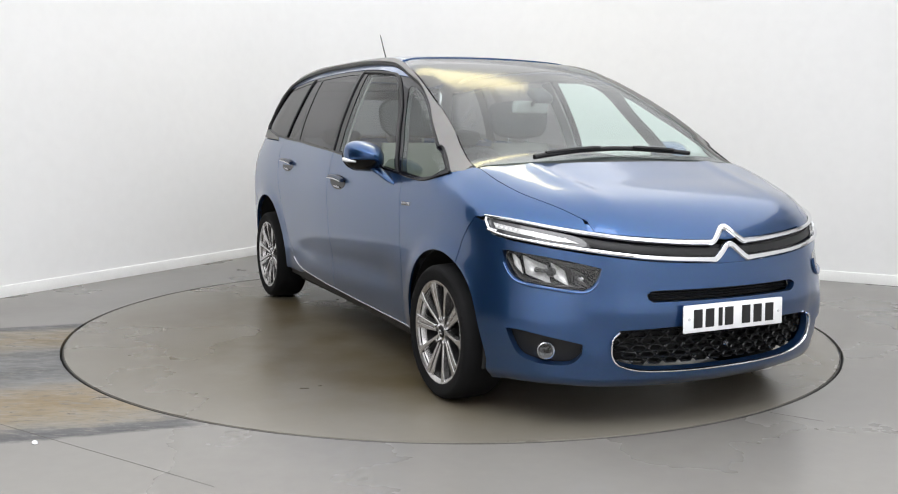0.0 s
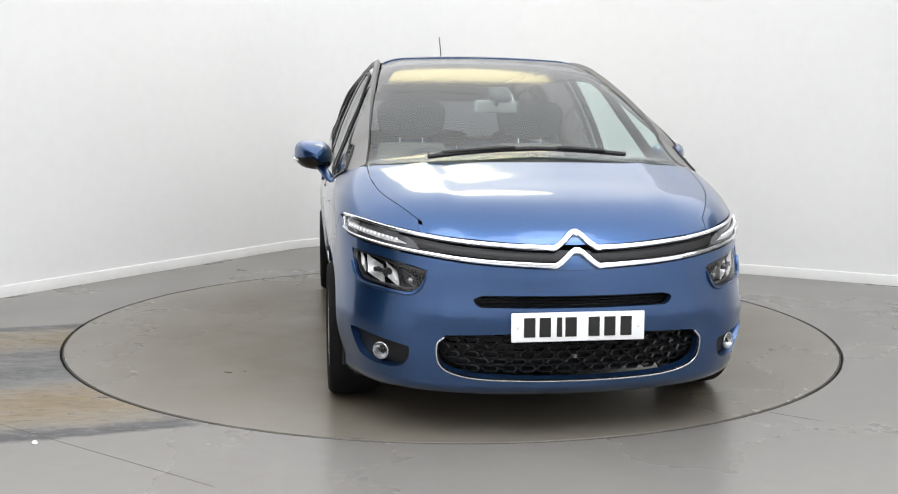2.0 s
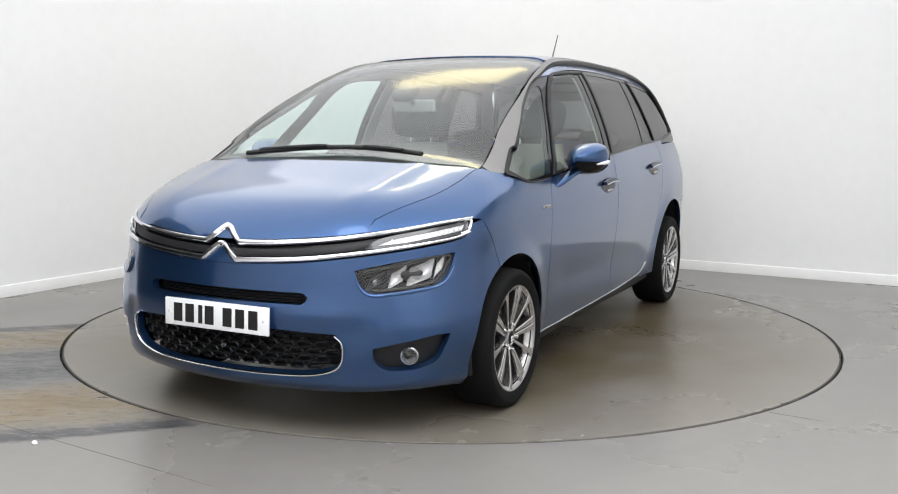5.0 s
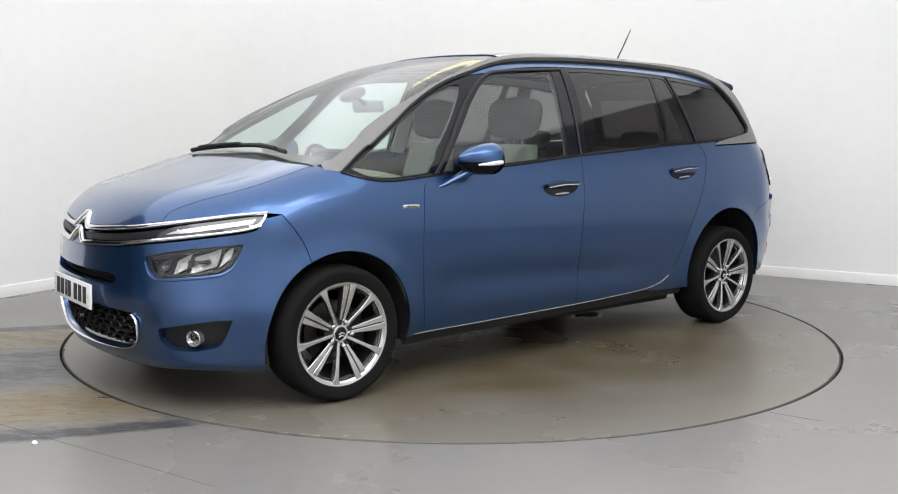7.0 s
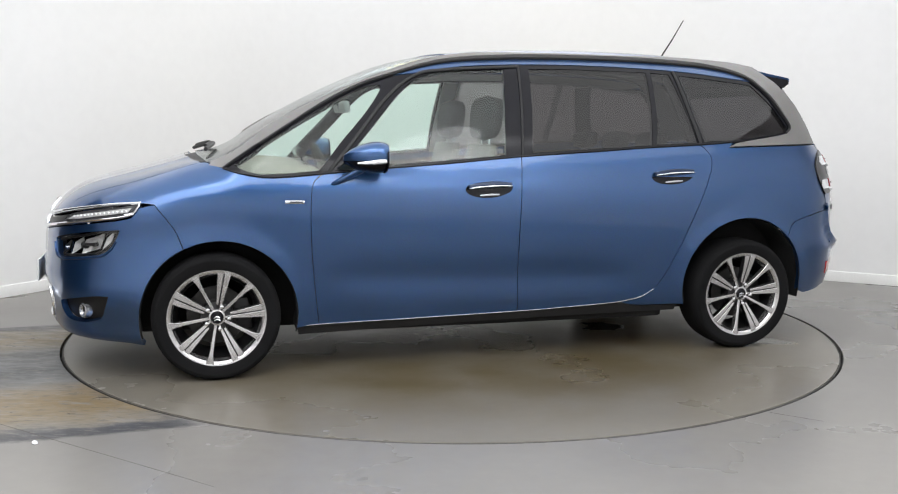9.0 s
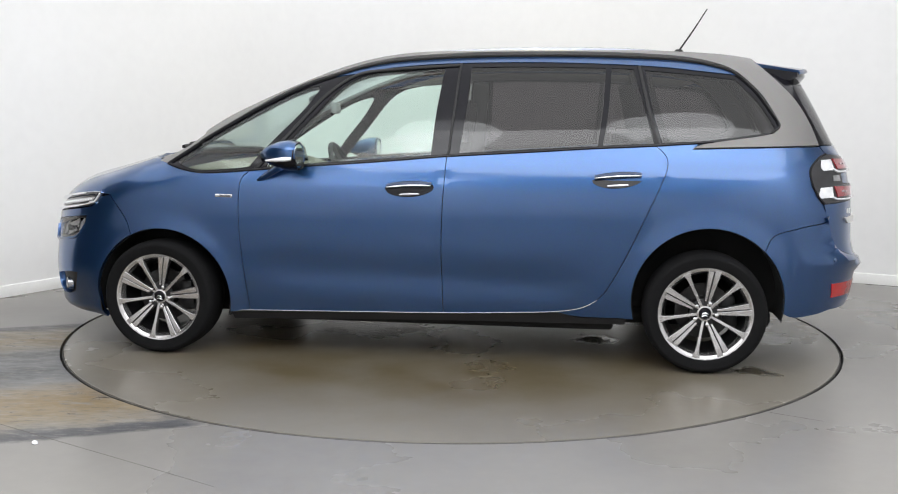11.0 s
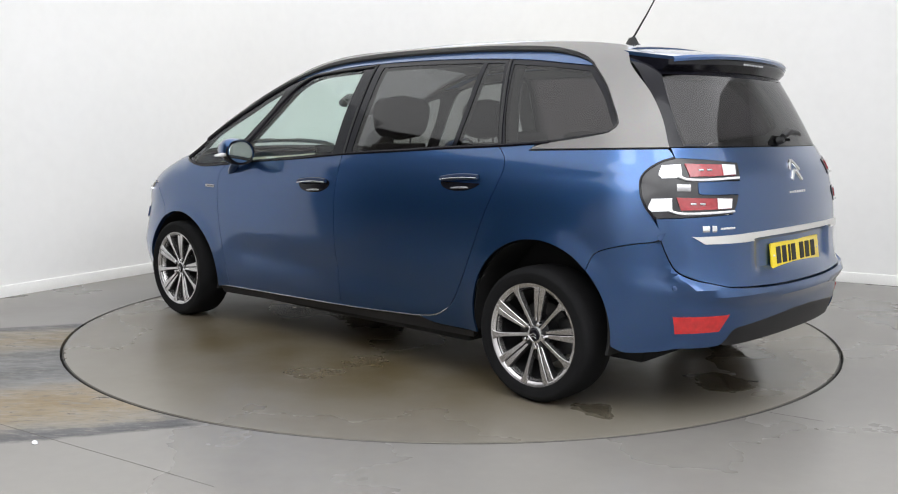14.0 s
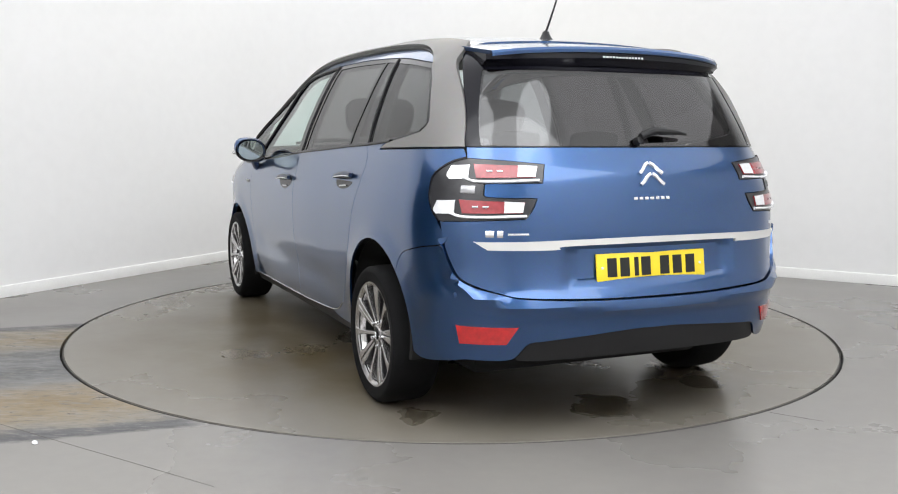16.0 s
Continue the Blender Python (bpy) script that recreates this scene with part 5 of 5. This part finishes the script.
# ---- wheels ----
def wheel():
    """A wheel about its hub, its face towards +y."""
    w = empty("wheel", CAR)
    turn = pose(0, 0, 0, -90)
    tyre = lathe(bmesh.new(), [(0.208, -0.100), (0.232, -0.108), (0.275, -0.110), (0.290, -0.100), (0.300, -0.086), (0.3035, -0.05), (0.3045, 0.0), (0.3035, 0.05), (0.300, 0.086), (0.292, 0.099),
                               (0.282, 0.107), (0.276, 0.1085), (0.270, 0.1075), (0.248, 0.106), (0.232, 0.101), (0.222, 0.094), (0.208, 0.088)], turn, 72, True)
    # tread grooves
    part("tyre", tyre, RUBBER, w, "worn black rubber tyre")
    rim = lathe(bmesh.new(), [(0.190, -0.09), (0.20, 0.02), (0.205, 0.080), (0.213, 0.092), (0.225, 0.100), (0.236, 0.101), (0.240, 0.095), (0.234, 0.088), (0.205, 0.05), (0.196, -0.09)], turn, 72, True)
    part("rim", rim, ALLOY, w, "diamond-cut alloy rim")
    part("barrel", lathe(bmesh.new(), [(0.199, 0.06), (0.185, 0.0), (0.18, -0.09)], turn, 48), ALLOYDARK, w)
    part("brake_disc", lathe(bmesh.new(), [(0.06, 0.0), (0.14, 0.0), (0.14, -0.022), (0.06, -0.022)], turn, 48, True), BRAKE, w)
    bm = box(bmesh.new(), (0.075, 0.06, 0.16), pose(-0.125, -0.015, 0.0, 0, 8), 0.012)
    part("caliper", bm, ALLOYDARK, w)

    def spoke(ang, r0, r1, lo, hi, mat, name, depth=0.030, sink=0.0):
        """A bar from the hub to the rim; lo and hi give its two edges along its length."""
        bm = bmesh.new()
        rows = []
        for q in np.linspace(0, 1, 13):
            r = r0 + (r1 - r0) * q
            g = (r - 0.045) / 0.185
            y = 0.076 + 0.024 * math.sin(max(g, 0.0) * 1.45) ** 1.2 + sink
            a, b, e = lo(g), hi(g), 0.0016
            prof = [(a, -depth), (a, -e), (a + e, 0.0), (b - e, 0.0), (b, -e), (b, -depth)]
            rows.append([bm.verts.new((r, y + v, u)) for u, v in prof])
        for c, d in zip(rows, rows[1:]):
            for k in range(6):
                bm.faces.new((c[k], c[(k + 1) % 6], d[(k + 1) % 6], d[k]))
        bm.faces.new(rows[0])
        bm.faces.new(rows[-1][::-1])
        bmesh.ops.transform(bm, matrix=pose(0, 0, 0, 0, -ang), verts=bm.verts)
        return part(name, bm, mat, w)

    def wide(g):
        return 0.013 + 0.021 * g

    def slim(g):
        return 0.0070 + 0.0015 * g + 0.017 * max(g, 0) ** 7
    for k in range(5):
        a = 100 + 72 * k
        spoke(a, 0.036, 0.226, lambda g: -wide(g), lambda g: wide(g), ALLOYDARK, "spoke_web", 0.030, -0.007)
        spoke(a, 0.036, 0.230, lambda g: 0.0025, wide, ALLOY, "spoke")
        spoke(a, 0.062, 0.214, lambda g: -wide(g) + 0.002, lambda g: -0.0025, ALLOY, "spoke_blade", 0.012, -0.002)
        spoke(a + 36, 0.036, 0.230, lambda g: -slim(g), slim, ALLOY, "spoke")
        n = part("wheel_bolt", lathe(bmesh.new(), [(0.001, 0.026), (0.009, 0.024), (0.012, 0.0)], pose(0.056 * math.cos(radians(a + 14)), 0.064, 0.056 * math.sin(radians(a + 14)), -90), 12), CHROME, w)
    part("hub", lathe(bmesh.new(), [(0.001, 0.070), (0.05, 0.068), (0.072, 0.060), (0.078, 0.03), (0.078, 0.0)], turn, 40), ALLOYDARK, w)
    part("hub_ring", lathe(bmesh.new(), [(0.027, 0.076), (0.031, 0.080), (0.038, 0.078), (0.042, 0.06)], turn, 32), ALLOY, w)
    part("hub_cap", lathe(bmesh.new(), [(0.001, 0.084), (0.024, 0.082), (0.028, 0.078), (0.030, 0.06)], turn, 28), GLOSSBLACK, w, "black hub cap")
    for zz in (0.006, -0.006):
        bm = bmesh.new()
        tube(bm, [(-0.014, 0.085, zz - 0.008), (0, 0.086, zz), (0.014, 0.085, zz - 0.008)], 0.003, 8)
        part("chevron", bm, CHROME, w)
    return w


def wheels():
    first = wheel()
    first.matrix_basis = pose(1.42, 0.812, 0.3045)
    for x, s, a in ((-1.42, 1, 0), (1.42, -1, 25), (-1.42, -1, 50)):
        m = pose(x, s * (0.812 if x > 0 else 0.797), 0.3045, 0, 0, 0 if s > 0 else 180) @ pose(0, 0, 0, 0, a, 0)
        copy_thing(first, m)
    # dark wheel housings
    for cx, cz, r in (FRONT_ARCH, REAR_ARCH):
        bm = bmesh.new()
        n = 24
        rows = []
        for k in range(n + 1):
            a = radians(-14 + 208 * k / n)
            rows.append([bm.verts.new((cx + (r + g) * math.cos(a), y, cz + (r + g) * math.sin(a))) for y, g in ((0.868, -0.004), (0.86, 0.004), (0.60, 0.012), (0.58, -0.03))])
        for a, b in zip(rows, rows[1:]):
            for k in range(3):
                bm.faces.new((a[k], a[k + 1], b[k + 1], b[k]))
        cen = bm.verts.new((cx, 0.58, cz - 0.05))
        for a, b in zip(rows, rows[1:]):
            bm.faces.new((a[3], cen, b[3]))
        pair("wheel_housing", bm, HOUSING, CAR, "black wheel arch liner")
    bm = box(bmesh.new(), (3.6, 1.16, 0.10), pose(0.0, 0, 0.23), 0.03)
    box(bm, (1.95, 1.60, 0.06), pose(0.0, 0, 0.215), 0.02)
    part("underbody", bm, HOUSING, CAR)
    for x, r in ((1.42, 0.04), (-1.42, 0.06)):
        part("axle", tube(bmesh.new(), [(x, -0.66, 0.31), (x, 0.66, 0.31)], r, 12), HOUSING, CAR)


wheels()

# ---- mirrors, handles, wipers, aerial ----
def door_mirror(sgn):
    top = empty("door_mirror", CAR)
    cx, cy, cz = 0.712, 0.972, 1.063
    n, mrows = 24, 12

    def shell(z_lo, z_hi, grow):
        bm = bmesh.new()
        rows = []
        for i in range(mrows + 1):
            s = i / mrows
            x = cx + 0.108 - 0.205 * s
            k = math.sin(min(1.0, s * 1.15 + 0.02) * math.pi / 2) ** 0.6 * (1 - 0.16 * max(0.0, (s - 0.78) / 0.22) ** 2)
            row = []
            for j in range(n):
                a = 2 * math.pi * j / n
                ca, sa = math.cos(a), math.sin(a)
                y = 0.100 * k * math.copysign(abs(ca) ** 0.75, ca) * (1 + grow)
                z = 0.080 * k * math.copysign(abs(sa) ** 0.8, sa) * (1 + grow)
                if z < 0:
                    z *= 0.95 - 0.10 * ca
                y += -0.012 * (1 - s)
                z = min(max(z, z_lo), z_hi)
                row.append(bm.verts.new((x, sgn * (cy + y), cz + z + 0.010 * ca)))
            rows.append(row)
        for r0, r1 in zip(rows, rows[1:]):
            for j in range(n):
                bm.faces.new((r0[j], r0[(j + 1) % n], r1[(j + 1) % n], r1[j]))
        bm.faces.new(rows[0])
        inner = [bm.verts.new(v.co * 1.0 + Vector((0.012, sgn * (cy - abs(v.co.y)) * 0.06, (cz - v.co.z) * 0.08))) for v in rows[-1]]
        for j in range(n):
            bm.faces.new((rows[-1][j], rows[-1][(j + 1) % n], inner[(j + 1) % n], inner[j]))
        bm.faces.new(inner)
        return bm
    part("shell", shell(-0.024, 0.2, 0.0), PAINT, top)
    part("lower_shell", shell(-0.2, -0.022, -0.012), GLOSSBLACK, top, "gloss black lower mirror shell")
    bm = bmesh.new()
    seat = Matrix.Translation((cx - 0.0905, sgn * cy, cz)) @ pose(0, 0, 0, 0, -90) @ Matrix.Diagonal((0.76, 1.0, 1, 1))
    lathe(bm, [(0.001, 0), (0.085, 0), (0.095, 0.003), (0.097, -0.004)], seat, 28)
    part("mirror_rim", bm, GLOSSBLACK, top, "gloss black mirror surround")
    bm = bmesh.new()
    lathe(bm, [(0.001, 0), (0.078, 0), (0.080, -0.002)], seat @ Matrix.Translation((0, 0, 0.004)), 28)
    part("mirror_glass", bm, MIRROR, top)
    bm = bmesh.new()
    tube(bm, [(cx + 0.055, sgn * (cy + 0.078), cz - 0.022), (cx + 0.0, sgn * (cy + 0.094), cz - 0.018), (cx - 0.05, sgn * (cy + 0.096), cz - 0.014), (cx - 0.080, sgn * (cy + 0.090), cz - 0.012)], [0.004, 0.009, 0.012, 0.009], 10)
    part("indicator", bm, CLEARLAMP, top, "slim clear indicator lens")
    bm = bmesh.new()
    tube(bm, [(0.87, sgn * 0.872, 0.930), (0.83, sgn * 0.890, 0.950), (0.78, sgn * 0.910, 0.978), (0.73, sgn * 0.930, 1.005), (0.70, sgn * 0.945, 1.03)], [0.014, 0.024, 0.026, 0.030, 0.034], 12, 0.62)
    part("arm", bm, PAINT, top)
    return top


def door_handle(x0, x1, z0, z1, sgn):
    top = empty("door_handle", CAR)
    xm, zm = (x0 + x1) / 2, (z0 + z1) / 2
    half = abs(x0 - x1) / 2
    ring = [(xm + half * 0.98 * math.cos(a), zm + (z1 - z0) / (x1 - x0) * half * 0.98 * math.cos(a) + 0.036 * math.sin(a) * (0.9 if math.sin(a) > 0 else 1.35)) for a in np.linspace(0, 2 * math.pi, 29)]
    bm = skin(outline([("s", ring)], 0.012), "s", 0.02, offset=0.0015, depth=0.002, gap=0)
    part("cup", bm if sgn > 0 else mirrored(bm), GLOSSBLACK, top, "black handle cup")
    def bar(w, hgt, lift, dz, trim):
        ln = line_on("s", [(x0 + (x1 - x0) * u, z0 + (z1 - z0) * u + dz + 0.006 * math.sin(u * math.pi)) for u in np.linspace(trim, 1 - trim, 9)], 0.012)
        b = ribbon(ln, w, hgt, lift=lift, taper=lambda s: 0.55 + 0.45 * math.sin(math.pi * min(max(s, 0.02), 0.98)) ** 0.5)
        return b if sgn > 0 else mirrored(b)
    part("grip", bar(0.030, 0.014, 0.014, 0.008, 0.06), NAVY, top)
    part("cup_lip", bar(0.012, 0.006, 0.001, -0.040, 0.30), CHROMEGREY, top)
    part("trim", bar(0.007, 0.004, 0.027, 0.000, 0.06), CHROME, top, "chrome handle trim")
    return top


def small_parts():
    for sgn in (1, -1):
        door_mirror(sgn)
        door_handle(0.195, -0.062, 0.903, 0.914, sgn)
        door_handle(-0.846, -1.104, 0.958, 0.976, sgn)
    # wipers
    for pts, arm in (([(1.495, -0.47), (1.465, -0.33), (1.425, -0.15), (1.395, 0.06)], [(1.48, -0.40), (1.445, -0.22), (1.415, -0.06)]), ([(1.395, 0.0), (1.40, 0.15), (1.42, 0.32), (1.443, 0.46)], [(1.44, 0.36), (1.425, 0.25), (1.41, 0.14)])):
        ln = line_on("t", pts, 0.03)
        nr = normals(ln)
        w = part("wiper", tube(bmesh.new(), list(ln + nr * 0.020), 0.011, 8), BLACK, CAR, "black windscreen wiper")
        ln = line_on("t", arm, 0.03)
        part("arm", tube(bmesh.new(), list(ln + normals(ln) * 0.030), 0.009, 8), BLACK, w)
    # aerial
    base = part("aerial", lathe(bmesh.new(), [(0.001, 0.05), (0.012, 0.045), (0.022, 0.018), (0.036, 0.0), (0.036, -0.02)], pose(-1.335, 0, 1.618) @ Matrix.Diagonal((1.6, 0.9, 1, 1)), 20), BLACK, CAR, "black roof aerial")
    part("rod", tube(bmesh.new(), [(-1.335, 0, 1.655), (-1.412, 0, 1.77), (-1.485, 0, 1.89)], [0.0055, 0.0042, 0.003], 8), BLACK, base)


small_parts()


def scrap():
    """A crumb of white packing on the floor."""
    bm = bmesh.new()
    bmesh.ops.create_icosphere(bm, subdivisions=2, radius=0.011)
    for v in bm.verts:
        v.co *= 1 + 0.5 * noise.noise(v.co * 90)
        v.co.z *= 0.7
    ob = part("foam_crumb", bm, CLEARLAMP)
    ob.location = (-1.585, -2.30, 0.007)
    tagged(ob, "small white foam crumb lying on the floor", "litter")


scrap()


# ---- the cabin ----
def seat(x, y, width, recline, back_h, head, pale):
    top = empty("seat", CAR)
    bm = box(bmesh.new(), (0.50, width, 0.16), pose(x + 0.26, y, 0.56, 0, -6), 0.05, 3)
    part("cushion", bm, BEIGE if pale else FABRIC, top)
    bm = bmesh.new()
    rows = []
    for s in np.linspace(0, 1, 10):
        wd = width * (0.96 - 0.20 * s ** 3)
        th = 0.13 - 0.05 * s
        xx, zz = x + 0.04 - math.tan(radians(recline)) * back_h * s, 0.52 + back_h * s
        rows.append([bm.verts.new((xx + th * (0.5 * math.copysign(abs(math.cos(a)) ** 0.6, math.cos(a))), y + wd / 2 * math.copysign(abs(math.sin(a)) ** 0.5, math.sin(a)), zz)) for a in np.linspace(0, 2 * math.pi, 25)[:-1]])
    for a, b in zip(rows, rows[1:]):
        for k in range(24):
            bm.faces.new((a[k], a[(k + 1) % 24], b[(k + 1) % 24], b[k]))
    bm.faces.new(rows[0])
    bm.faces.new(rows[-1][::-1])
    part("backrest", bm, BEIGE if pale else FABRIC, top)
    hx = x + 0.05 - math.tan(radians(recline)) * (back_h + head * 0.6)
    hz = 0.52 + back_h
    bm = bmesh.new()
    rows = []
    for v in np.linspace(-1, 1, 13):
        wd = width * (0.39 if pale else 0.30) * (1 - abs(v) ** 3.2) ** 0.38 * (1 + 0.08 * v)
        th = 0.055 * (1 - abs(v) ** 4) ** 0.4
        rows.append([bm.verts.new((hx - 0.012 * v + (th + 0.004) * math.copysign(abs(math.cos(a)) ** 0.8, math.cos(a)), y + (wd + 0.004) * math.copysign(abs(math.sin(a)) ** 0.7, math.sin(a)), hz + 0.02 + head / 2 * (1 + v))) for a in np.linspace(0, 2 * math.pi, 25)[:-1]])
    for a, b in zip(rows, rows[1:]):
        for k in range(24):
            bm.faces.new((a[k], a[(k + 1) % 24], b[(k + 1) % 24], b[k]))
    bm.faces.new(rows[0])
    bm.faces.new(rows[-1][::-1])
    part("headrest", bm, FABRIC, top)
    bm = bmesh.new()
    for s in (-0.07, 0.07):
        tube(bm, [(hx, y + s, hz - 0.02), (hx, y + s, hz + 0.06)], 0.006, 8)
    part("headrest_post", bm, CHROME, top)
    return top


def cabin():
    ring = outline([("s", [(1.15, 0.94), (0.5, 0.985), (-0.1, 1.035), (-1.15, 1.10), (-1.80, 1.10)]), ("s", [(-1.80, 1.10), (-1.86, 0.75)]), ("s", [(-1.86, 0.75), (-1.0, 0.74), (-0.95, 0.30)]), ("s", [(-0.95, 0.30), (0.98, 0.28)]), ("s", [(0.98, 0.28), (1.05, 0.72), (1.15, 0.94)])], 0.05)
    pair("door_trim", skin(ring, "s", 0.06, offset=-0.075, depth=0), TRIM, CAR, "dark inner door trim")
    ring = outline([("t", [(0.22, 0.53), (-1.62, 0.50)]), ("t", [(-1.62, 0.50), (-1.62, -0.50)]), ("t", [(-1.62, -0.50), (0.22, -0.53)]), ("t", [(0.22, -0.53), (0.22, 0.53)])], 0.06)
    part("headliner", skin(ring, "t", 0.08, offset=-0.04, depth=0), LINER, CAR, "pale grey headliner")
    # inner roof sides and pillars
    ring = outline([("s", [(0.45, 1.475), (0.2, 1.512), (-0.16, 1.54), (-0.8, 1.538), (-1.4, 1.50)]), ("s", [(-1.4, 1.50), (-1.5, 1.535), (-1.2, 1.575), (-0.5, 1.595), (0.1, 1.575), (0.45, 1.475)])], 0.04)
    pair("cant_rail_trim", skin(ring, "s", 0.05, offset=-0.035, depth=0), LINER, CAR)
    for pts, w in (([(-0.095, 1.06), (-0.12, 1.30), (-0.145, 1.53)], 0.10), ([(-1.18, 1.13), (-1.13, 1.30), (-1.08, 1.52)], 0.11)):
        pair("pillar_trim", ribbon(line_on("s", pts, 0.05), w, 0.014, lift=-0.045), LINER if w == 0.10 else TRIM, CAR)
    bm = box(bmesh.new(), (3.2, 1.12, 0.06), pose(-0.35, 0, 0.31), 0.01)
    part("cabin_floor", bm, TRIM, CAR)
    part("bulkhead", box(bmesh.new(), (0.04, 1.12, 0.62), pose(1.30, 0, 0.62), 0.01), TRIM, CAR)
    part("parcel_shelf", box(bmesh.new(), (0.55, 1.25, 0.03), pose(-1.80, 0, 0.98), 0.01), TRIM, CAR, "dark load cover")
    # dashboard
    bm = bmesh.new()
    prof = [(1.42, 0.99), (1.30, 1.012), (1.12, 1.015), (0.95, 1.00), (0.84, 0.965), (0.80, 0.90), (0.84, 0.80), (1.30, 0.78)]
    rows = []
    for u in np.linspace(-1, 1, 25):
        y = u * 0.74
        dip = 0.03 * abs(u) ** 4
        hump = 0.025 * math.exp(-((y + 0.37) / 0.17) ** 2) + 0.02 * math.exp(-(y / 0.22) ** 2)
        rows.append([bm.verts.new((px - (0.10 * abs(u) ** 3 if k < 2 else 0), y, pz - dip + (hump if 2 <= k <= 4 else 0))) for k, (px, pz) in enumerate(prof)])
    for a, b in zip(rows, rows[1:]):
        for k in range(len(prof) - 1):
            bm.faces.new((a[k], a[k + 1], b[k + 1], b[k]))
    bm.faces.new(rows[0])
    bm.faces.new(rows[-1][::-1])
    part("dashboard", bm, TAN, CAR, "tan and grey dashboard")
    part("screen_display", box(bmesh.new(), (0.03, 0.34, 0.12), pose(0.92, 0, 1.035, 0, 15), 0.008), GLOSSBLACK, CAR)
    # steering wheel on the right-hand side
    sw = empty("steering_wheel", CAR)
    m = pose(0.72, -0.37, 0.93, 0, -66, 0)
    bm = bmesh.new()
    ring = [m @ Vector((0.185 * math.cos(a), 0.185 * math.sin(a), 0)) for a in np.linspace(0, 2 * math.pi, 33)]
    tube(bm, ring, 0.016, 10, caps=False)
    part("rim", bm, BLACK, sw)
    part("hub", box(bmesh.new(), (0.16, 0.20, 0.05), m, 0.03, 3), BLACK, sw)
    bm = bmesh.new()
    for a in (0, 180, 270):
        tube(bm, [m @ Vector((0.07 * math.cos(radians(a)), 0.07 * math.sin(radians(a)), 0)), m @ Vector((0.18 * math.cos(radians(a)), 0.18 * math.sin(radians(a)), 0))], 0.014, 8)
    part("spoke", bm, BLACK, sw)
    # seats
    for y in (0.37, -0.37):
        seat(0.02, y, 0.52, 11, 0.60, 0.25, True)
    for y in (0.47, 0.0, -0.47):
        seat(-0.92, y, 0.44, 16, 0.54, 0.12, False)
    # mirror and its sensor pod on the windscreen
    p = at("t", 0.80, 0.0, -0.05)
    pod = part("sensor_pod", box(bmesh.new(), (0.12, 0.115, 0.05), Matrix.Translation(p) @ pose(0, 0, 0, 0, 27), 0.022, 3), TRIM, CAR, "dark sensor pod behind the windscreen")
    mir = part("rear_view_mirror", box(bmesh.new(), (0.035, 0.235, 0.068), pose(p.x - 0.10, 0.0, p.z - 0.060, 0, 12, 8), 0.014, 3), LINER, CAR, "pale grey interior mirror")
    part("stem", tube(bmesh.new(), [p, (p.x - 0.09, 0, p.z - 0.05)], 0.012, 8), TRIM, mir)


cabin()

# ---- motion ----
TURN = [(0.0, -63.47), (0.5, -65.55), (1.0, -69.54), (1.5, -74.82), (2.0, -81.04), (2.5, -86.76), (3.0, -92.92), (3.5, -98.63), (4.0, -104.82), (4.5, -110.6), (7.0, -141.12), (7.5, -146.7), (8.0, -152.72), (8.5, -158.32), (9.0, -164.4), (11.5, -193.16), (12.0, -199.02), (12.5, -204.45), (13.0, -210.45), (13.5, -216.02), (14.0, -222.13), (14.5, -227.75), (15.0, -233.76), (15.5, -239.43), (16.0, -245.56)]


def motions():
    """Disc and car turn together about the table's centre."""
    spin = [(t, pose(0, 0, 0, 0, 0, a)) for t, a in TURN]
    walk(DISC, spin)
    walk(CAR, [(t, m @ pose(0.0222, 0.1212, 0)) for t, m in spin])


motions()
